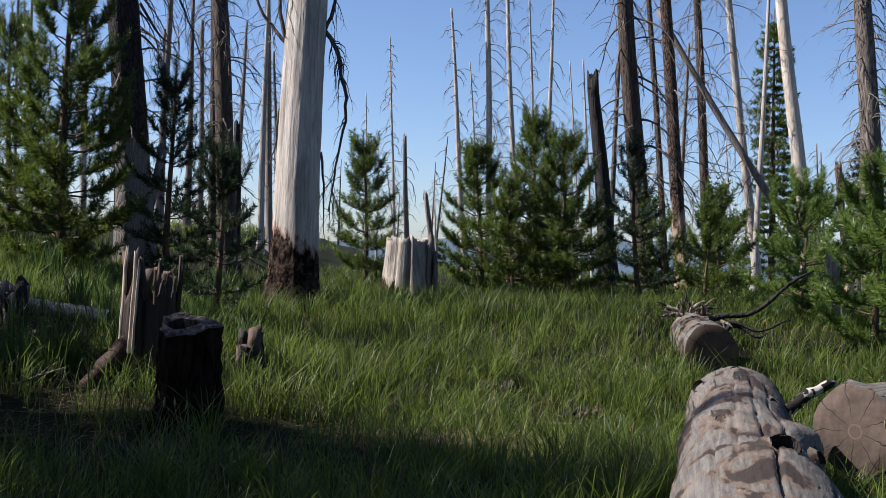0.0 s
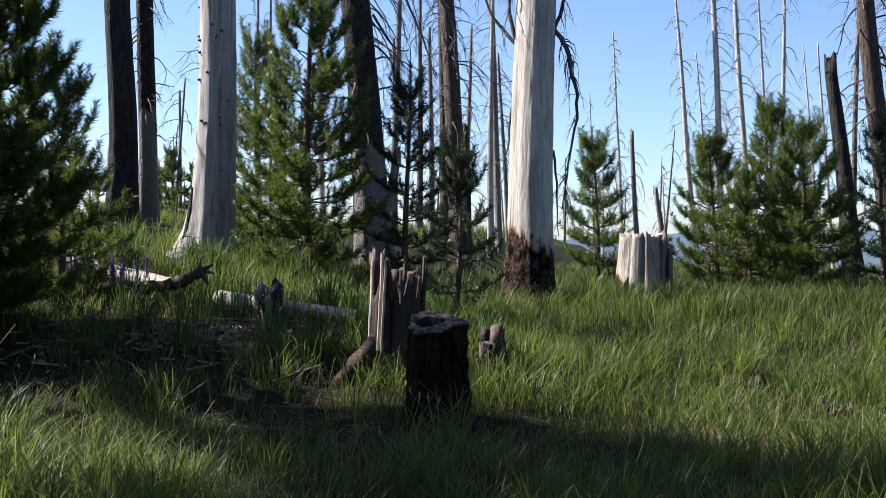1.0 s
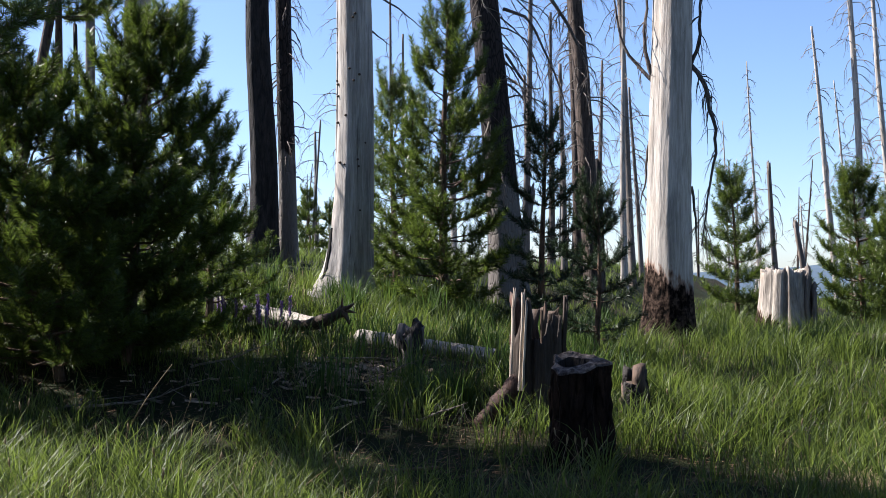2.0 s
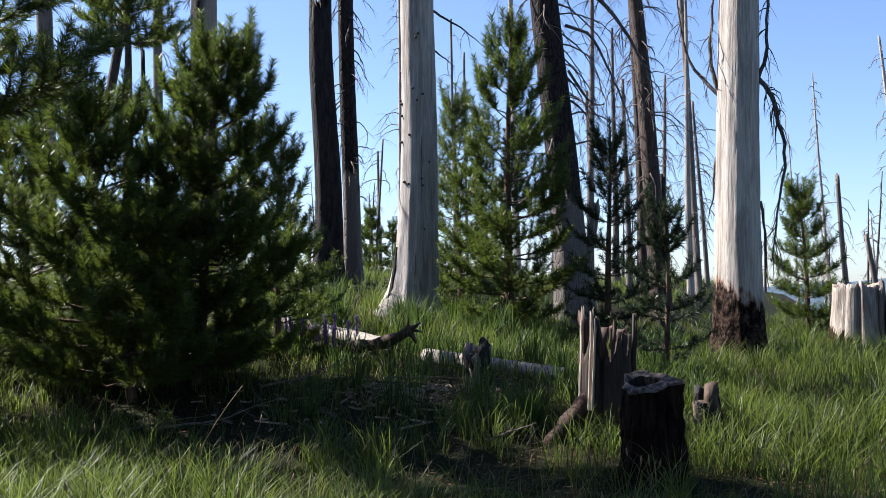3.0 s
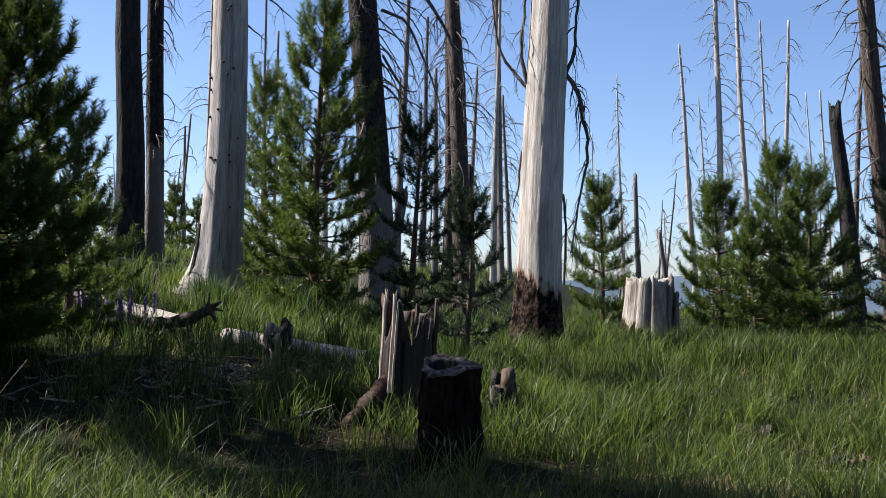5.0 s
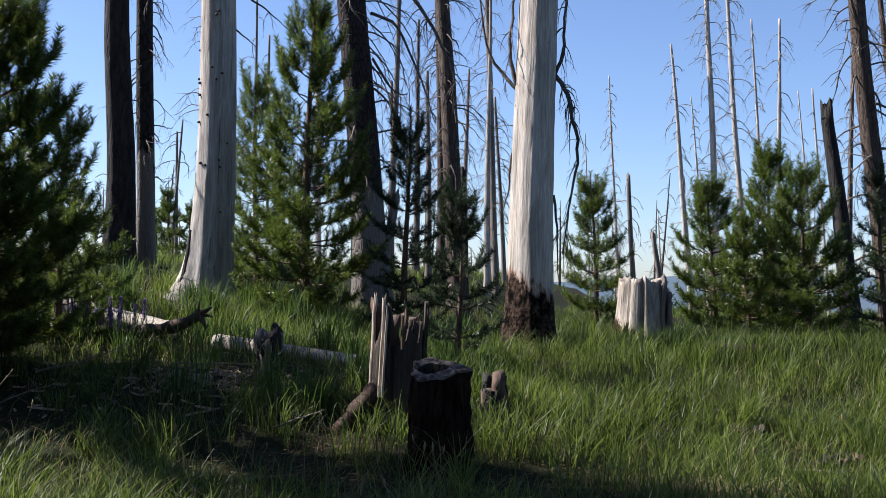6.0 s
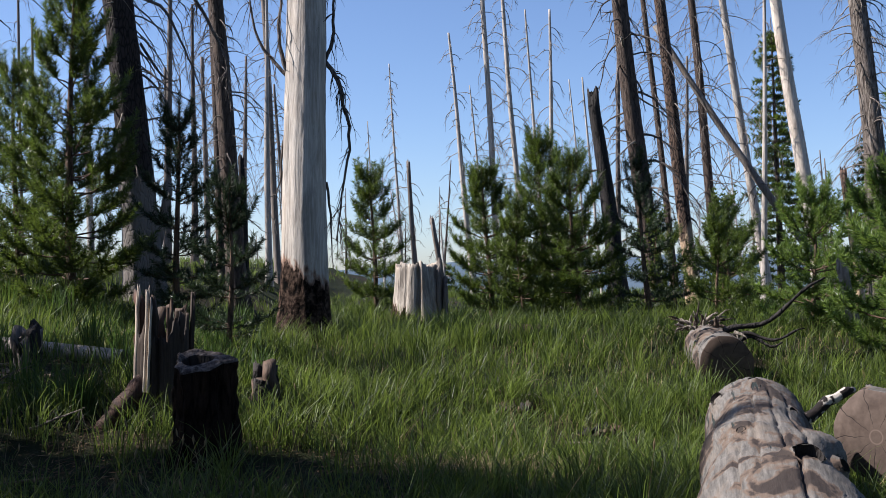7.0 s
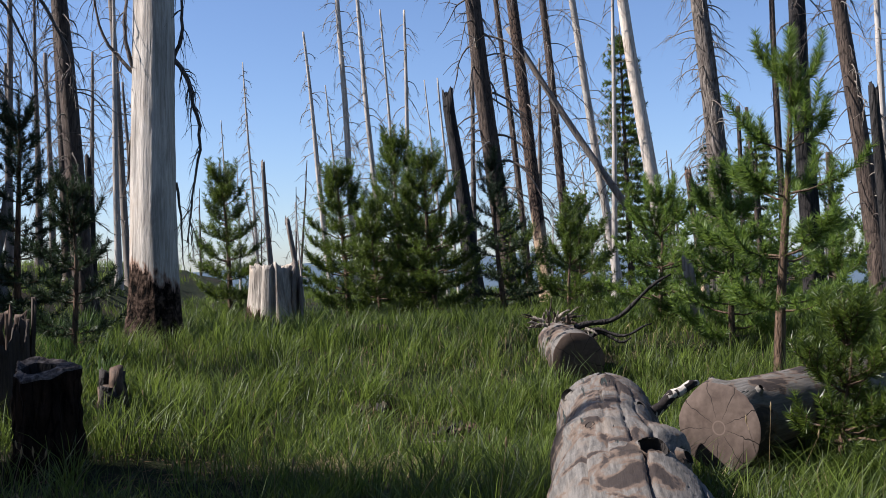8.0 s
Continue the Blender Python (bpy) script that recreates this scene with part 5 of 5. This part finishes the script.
def brush_heap():
    root = thing("dead_branches", 2.05, 9.1, 0.70, "tangle of torn grey roots and burnt branches over a log", "branches")
    for k in range(26):
        a = rng.uniform(-0.3, 2.9)
        st = np.array([0.19 * math.cos(a), rng.uniform(-0.2, 0.5), 0.03 + 0.10 * math.sin(a)])
        d = np.array([math.cos(a) + rng.normal(0, 0.3), rng.uniform(-0.9, 0.1), 0.5 * math.sin(a) + rng.uniform(-0.1, 0.4)])
        part("root", dead_branch(st, d / np.linalg.norm(d), rng.uniform(0.10, 0.20), rng.uniform(0.014, 0.026), 0.10, 3, 6), "twig_pale" if k % 2 else "bark", root)
    q = np.linspace(0, 1, 14)
    for st, reach, rise, r in (((0.12, -0.05, 0.05), 0.78, 0.46, 0.026), ((0.10, -0.15, 0.02), 0.60, 0.05, 0.020), ((0.15, 0.0, 0.0), 0.42, -0.02, 0.022)):
        line = np.stack([st[0] + reach * q, st[1] - 0.1 * q + 0.03 * np.sin(6 * q), st[2] + rise * q ** 1.5 + 0.035 * np.sin(9 * q + reach * 9)], -1)
        part("branch", tube(line, r * (1 - 0.65 * q) + 0.003 * np.sin(25 * q), 8), "char", root, "dark burnt branch")


brush_heap()

lay("log", (-6.05, 10.30, g1(-6.05, 10.30) + 0.08), (-4.42, 9.55, g1(-4.42, 9.55) + 0.11), 0.078, 0.066, "pale weathered log lying on the bank", skin="log_pale", rows=50, n=32, rough=0.06, seed=1.0)
lay("log", (-4.04, 9.42, g1(-4.04, 9.42) + 0.07), (-2.55, 8.72, g1(-2.55, 8.72) + 0.07), 0.072, 0.058, "pale grey log half sunk in tall grass", skin="log_pale", rows=40, n=32, rough=0.05, seed=3.0)


def rotten_root():
    """A dark rotten log that rises at one end into a torn fork."""
    x, y = -5.0, 9.30
    root = thing("log", x, y, g1(x, y), "dark rotten log with a torn end turned upwards", "log", "fallen logs")
    s = np.linspace(0, 1, 22)
    line = np.stack([0.95 * s, -0.22 * s + 0.02 * np.sin(7 * s), 0.05 + 0.05 * s + 0.14 * s ** 4], -1)
    v, f = tube(line, 0.062 - 0.012 * s + 0.008 * np.sin(19 * s), 14)
    part("body", (v + rng.normal(0, 0.003, v.shape), f), "brown_dark", root)
    for dx, dz, r in ((0.14, 0.06, 0.032), (0.10, -0.12, 0.038), (0.03, 0.11, 0.022), (0.16, -0.02, 0.024)):
        q = np.linspace(0, 1, 6)
        end = line[-1]
        part("torn_fork", tube(np.stack([end[0] - 0.03 + dx * q, end[1] - 0.05 * q, end[2] + dz * q ** 1.4], -1), r * (1 - 0.75 * q), 8), "brown_wood", root)


rotten_root()
lay("log", (-2.46, 5.90, g1(-2.46, 5.90) + 0.02), (-2.15, 5.99, g1(-2.15, 5.99) + 0.02), 0.014, 0.009, "short thin stick on bare soil", skin="brown_wood", rows=14, n=10, rough=0.16)
lay("log", (0.25, 11.3, g1(0.25, 11.3) + 0.08), (0.95, 11.25, g1(0.95, 11.25) + 0.08), 0.09, 0.08, "dark log piece sunk in tall grass", skin="brown_dark", rows=16, n=16, rough=0.06)


def chips():
    """Bleached splinters and bark scattered on the bare soil."""
    pieces = []
    for k in range(300):
        c = (-3.45, 7.85) if k % 9 else (-4.3, 7.2)
        px, py = c[0] + rng.normal(0, 0.45), c[1] + rng.normal(0, 0.32)
        L, w = rng.uniform(0.012, 0.06) * (2.6 if k % 13 == 0 else 1), rng.uniform(0.003, 0.010)
        a, z = rng.uniform(0, 6.28), g1(px, py) + 0.012
        d, e = np.array([math.cos(a), math.sin(a), rng.normal(0, 0.12)]), np.array([-math.sin(a), math.cos(a), rng.normal(0, 0.3)])
        o = np.array([px, py, z])
        box = np.array([o + d * L * i + e * w * j + np.array([0, 0, 0.006]) * k2 for k2 in (-1, 1) for i, j in ((-1, -0.6), (1, -0.2), (0.8, 0.5), (-0.9, 0.8))])
        pieces.append((box, np.array([[0, 3, 2, 1], [4, 5, 6, 7], [0, 1, 5, 4], [1, 2, 6, 5], [2, 3, 7, 6], [3, 0, 4, 7]])))
    tagged(part("wood_chips", joined(pieces), "chip", smooth=False), "bleached wood chips and bark scattered on bare soil", "wood chips", kind="stuff")


chips()


def fallen_branch(x, y, length, turn):
    """A dead branch lying on the litter."""
    root = thing("fallen_branch", x, y, g1(x, y) + 0.03, "dead bare branch lying on brown litter", "branch", "fallen branches")
    d = np.array([math.cos(turn), math.sin(turn), 0.04])
    part("stick", dead_branch((0, 0, 0), d, length, 0.011, 0.0, 5, 6), "twig_pale" if length > 0.7 else "twig", root)


for px, py, ln, turn in ((-4.9, 6.55, 0.9, 0.2), (-4.4, 6.7, 0.6, 2.6), (-5.1, 6.3, 0.7, 0.9), (-4.1, 7.2, 0.5, -0.4), (-3.9, 8.2, 0.8, 0.1), (-3.3, 7.4, 0.55, 0.5), (-2.6, 6.9, 0.5, -0.3), (-4.7, 7.6, 0.9, -0.5), (-3.6, 6.6, 0.4, 1.3),
                         (0.15, 8.35, 0.9, -0.25), (-0.35, 7.55, 0.5, 0.5), (0.7, 7.2, 0.6, -0.6), (1.9, 6.3, 0.9, 0.3)):
    fallen_branch(px, py, ln, turn)


# ---- grass ----
def blades(x, y, height, width, bend, way=None, joints=3):
    """Curved tapering blades; way: the bearing to which each one leans."""
    m = len(x)
    a = rng.uniform(0, 2 * np.pi, m) if way is None else way
    d = np.stack([np.cos(a), np.sin(a)], -1)
    b = bend * rng.uniform(0.15, 1.3, m) * height
    z = ground(x, y) - 0.01
    face = a + np.pi / 2 + rng.normal(0, 0.6, m)
    sx, sy = np.cos(face) * width / 2, np.sin(face) * width / 2
    out = []
    marks = ((0.0, 0.8), (0.45, 1.0), (0.8, 0.6)) if joints == 3 else ((0.0, 0.9), (0.55, 0.9))
    for s, w in marks:
        cx, cy, cz = x + d[:, 0] * b * s ** 2, y + d[:, 1] * b * s ** 2, z + height * s * (1 - 0.25 * bend * s)
        out += [np.stack([cx - sx * w, cy - sy * w, cz], -1), np.stack([cx + sx * w, cy + sy * w, cz], -1)]
    out.append(np.stack([x + d[:, 0] * b, y + d[:, 1] * b, z + height * (1 - 0.30 * bend)], -1))
    v = np.stack(out, 1).reshape(-1, 3)
    n = 2 * len(marks)
    k = np.arange(m)[:, None] * (n + 1)
    quads = np.concatenate([k + [i, i + 1, i + 3, i + 2] for i in range(0, n - 2, 2)])
    return v, [quads, k + [n - 2, n - 1, n]]


def patchy(x, y, f, seed):
    return np.sin(f * x + seed) * np.sin(f * 0.9 * y - 2 * seed) + 0.6 * np.sin(2.3 * f * x - seed + 1.3 * f * y) * np.sin(1.9 * f * y + 2)


def bare(x, y):
    """How bare the soil is: round the black stump's shadow side, the chips and under the big pines."""
    spots = ((-2.45, 6.2, 0.75, 0.98), (-1.75, 5.75, 0.8, 0.85), (-2.3, 6.9, 0.5, 0.8), (-0.7, 5.8, 0.6, 0.7), (-0.72, 6.5, 0.45, 0.85), (-3.1, 6.9, 0.6, 0.6), (-0.75, 6.55, 0.35, 0.7), (-3.45, 7.75, 0.55, 0.9), (-2.6, 6.5, 0.6, 0.75), (-5.2, 6.9, 0.9, 0.85), (-0.85, 6.2, 0.28, 0.6), (-4.5, 9.1, 0.55, 0.92), (-3.7, 8.85, 0.45, 0.9), (-5.3, 9.8, 0.5, 0.9), (-4.9, 9.6, 0.45, 0.85), (-3.2, 8.45, 0.55, 0.93), (-2.7, 8.3, 0.4, 0.85), (-4.6, 6.8, 0.8, 0.85), (-1.0, 6.35, 0.42, 1.0), (-1.7, 5.9, 0.5, 0.6), (0.95, 3.9, 0.35, 1.0), (1.35, 5.0, 0.30, 1.0), (2.2, 5.7, 0.22, 1.0))
    b = 0 * x
    for cx, cy, r, k in spots:
        b = np.maximum(b, k * np.exp(-((x - cx) ** 2 + (y - cy) ** 2) / r ** 2))
    return b


def scatter(count, r_lo, r_hi, a_lo, a_hi, power=1.0):
    r = r_lo + (r_hi - r_lo) * rng.uniform(0, 1, count) ** power
    a = np.radians(rng.uniform(a_lo, a_hi, count))
    return r * np.sin(a), r * np.cos(a)


def in_logs(x, y):
    """True where a log lies."""
    hit = np.zeros(len(x), bool)
    for ax, ay, bx, by, r in ((0.80, 2.60, 1.545, 5.80, 0.22), (2.11, 5.66, 3.55, 6.85, 0.19), (2.13, 8.80, 2.19, 9.75, 0.18), (-1.43, 6.42, -1.42, 6.43, 0.16), (-1.335, 10.38, -1.33, 10.39, 0.2), (-0.39, 12.8, -0.38, 12.81, 0.25)):
        dx, dy = bx - ax, by - ay
        t = np.clip(((x - ax) * dx + (y - ay) * dy) / (dx * dx + dy * dy), 0, 1)
        hit |= (x - ax - t * dx) ** 2 + (y - ay - t * dy) ** 2 < r * r
    return hit


def turf(name, count, r_lo, r_hi, height, width, bend, material, label, seed, patch_f=1.3, floor=-0.5, a_lo=-52, a_hi=40, power=0.8, clump=0, joints=3):
    x, y = scatter(count, r_lo, r_hi, a_lo, a_hi, power)
    way, tall = None, 1.0
    if clump:
        k = rng.integers(0, clump, count)
        cx, cy = scatter(clump, r_lo, r_hi, a_lo, a_hi, power)
        sd = rng.uniform(0.03, 0.075, clump)
        ox, oy = rng.normal(0, 1, count), rng.normal(0, 1, count)
        x, y = cx[k] + ox * sd[k], cy[k] + oy * sd[k]
        way = np.arctan2(oy, ox) + rng.normal(0, 0.5, count)
        tall = rng.uniform(0.65, 1.25, clump)[k]
    p = patchy(x, y, patch_f, seed)
    keep = (p > floor - 0.5 * rng.uniform(0, 1, count)) & (rng.uniform(0, 1, count) > np.minimum(1.0, 1.25 * bare(x, y))) & ~in_logs(x, y)
    h = height * rng.uniform(0.5, 1.15, count) * (1 + 0.25 * np.clip(p, -1, 1)) * tall
    x, y, h = x[keep], y[keep], h[keep]
    w = width * (0.75 + 0.075 * np.hypot(x, y))
    tagged(part(name, blades(x, y, h, w, bend, None if way is None else way[keep], joints), material, smooth=False), label, "grass", kind="stuff")


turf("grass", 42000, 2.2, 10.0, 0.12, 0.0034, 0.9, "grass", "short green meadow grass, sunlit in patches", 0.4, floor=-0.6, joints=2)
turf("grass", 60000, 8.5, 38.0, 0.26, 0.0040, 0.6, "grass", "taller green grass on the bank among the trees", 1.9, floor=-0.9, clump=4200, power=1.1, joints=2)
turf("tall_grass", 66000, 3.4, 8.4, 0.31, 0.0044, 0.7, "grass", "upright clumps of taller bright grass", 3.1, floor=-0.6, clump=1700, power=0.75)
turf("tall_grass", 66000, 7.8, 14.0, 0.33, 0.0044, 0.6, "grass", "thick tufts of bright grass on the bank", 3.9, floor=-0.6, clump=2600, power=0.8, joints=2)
turf("sedge", 5500, 7.6, 12.5, 0.42, 0.0055, 0.35, "sedge", "dark upright sedge clumps by the logs", 2.2, floor=-2, clump=85, a_lo=-30, a_hi=-10)
turf("dry_grass", 9000, 2.5, 14.0, 0.24, 0.0034, 0.9, "straw", "dry straw-coloured grass among the green", 5.0, joints=2)
turf("grass", 9000, 0.2, 9.0, 0.17, 0.0050, 0.6, "grass", "short green meadow grass round the viewpoint", 4.4, a_lo=40, a_hi=308, joints=2)


def litter(count):
    """Fallen needles and dead blades lying flat on the soil."""
    x, y = scatter(count, 3.6, 11.0, -44, 26, 0.8)
    keep = ~in_logs(x, y) & (rng.uniform(0, 1, count) < 0.25 + bare(x, y))
    x, y = x[keep], y[keep]
    m = len(x)
    a = rng.uniform(0, 6.28, m)
    L, w = rng.uniform(0.02, 0.09, m), 0.0016 + 0.0004 * np.hypot(x, y)
    z = ground(x, y) + rng.uniform(0.008, 0.03, m)
    d, e = np.stack([np.cos(a), np.sin(a)], -1), np.stack([-np.sin(a), np.cos(a)], -1)
    rise = rng.normal(0, 0.012, m)
    v = np.stack([np.stack([x - e[:, 0] * w, y - e[:, 1] * w, z], -1), np.stack([x + e[:, 0] * w, y + e[:, 1] * w, z + 0.003], -1), np.stack([x + d[:, 0] * L, y + d[:, 1] * L, z + np.abs(rise)], -1)], 1).reshape(-1, 3)
    tagged(part("needle_litter", (v, np.arange(3 * m).reshape(-1, 3)), "litter", smooth=False), "brown fallen needles and dead blades on bare soil", "litter", kind="stuff")


MAT["litter"] = leafy("fallen_needles", (0.045, 0.026, 0.014), (0.21, 0.135, 0.075), 0.1, 0.8, 0.15)
litter(34000)


def straw_patch(cx, cy, r, count):
    x, y = cx + rng.normal(0, r, count), cy + rng.normal(0, r * 0.5, count)
    tagged(part("dry_grass", blades(x, y, rng.uniform(0.08, 0.2, count), np.full(count, 0.006), 1.6), "straw", smooth=False), "flattened tuft of pale dry grass", "grass", kind="stuff")


straw_patch(0.10, 6.35, 0.22, 420)
straw_patch(-3.4, 7.6, 0.30, 160)


def stalk(x, y, h, lean, r=0.0018, head=True):
    z = g1(x, y)
    root = thing("grass_stalk", x, y, z, "tall thin dry grass stalk with a seed head" if head else "long bleached leaning grass stalk", "grass stalk", "grass stalks")
    s = np.linspace(0, 1, 6)
    part("stem", tube(np.stack([lean[0] * s ** 1.4, lean[1] * s ** 1.4, h * s], -1), r * (1 - 0.6 * s), 4), "straw", root)
    if head:
        part("seed_head", tube([[lean[0] * 0.98, lean[1] * 0.98, h - 0.01], [lean[0], lean[1], h + 0.012], [lean[0] * 1.02, lean[1] * 1.02, h + 0.035]], [0.002, 0.006, 0.001], 5), "straw", root)


for k in range(70):
    r, a = rng.uniform(4.2, 7.0), radians(rng.uniform(-42, -4) if k < 52 else rng.uniform(-4, 24))
    px, py = r * math.sin(a), r * math.cos(a)
    stalk(px, py, rng.uniform(0.22, 0.46), (rng.normal(0, 0.14), rng.normal(0, 0.10)))
stalk(-4.12, 5.80, 0.54, (0.30, 0.08), 0.006, head=False)


def lupine(x, y):
    z = g1(x, y)
    h = rng.uniform(0.22, 0.36)
    root = thing("lupine", x, y, z, "lupine with a pale purple flower spike", "flower", "lupines")
    lean = rng.normal(0, 0.04, 2)
    part("stem", tube([[0, 0, -0.02], [lean[0] * 0.5, lean[1] * 0.5, h * 0.5], [lean[0], lean[1], h]], [0.004, 0.003, 0.002], 5), "sedge", root)
    m = 26
    base = np.stack([np.full(m, lean[0]), np.full(m, lean[1]), np.linspace(h * 0.5, h * 1.05, m)], -1)
    v = needles_at(base, np.repeat([[0, 0, 1.0]], m, 0), 5, 0.028, 0.018)
    part("flower", (v, np.arange(len(v)).reshape(-1, 3)), "lupine", root, smooth=False)
    v = needles_at(base[:8] * [1, 1, 0.3], np.repeat([[0, 0, 1.0]], 8, 0), 7, 0.06, 0.014)
    part("leaves", (v, np.arange(len(v)).reshape(-1, 3)), "sedge", root, smooth=False)


for k in range(16):
    lupine(-5.2 + rng.normal(0, 0.28), 9.25 + rng.normal(0, 0.22))
for k in range(5):
    lupine(-6.3 + rng.normal(0, 0.5), 7.4 + rng.normal(0, 0.25))
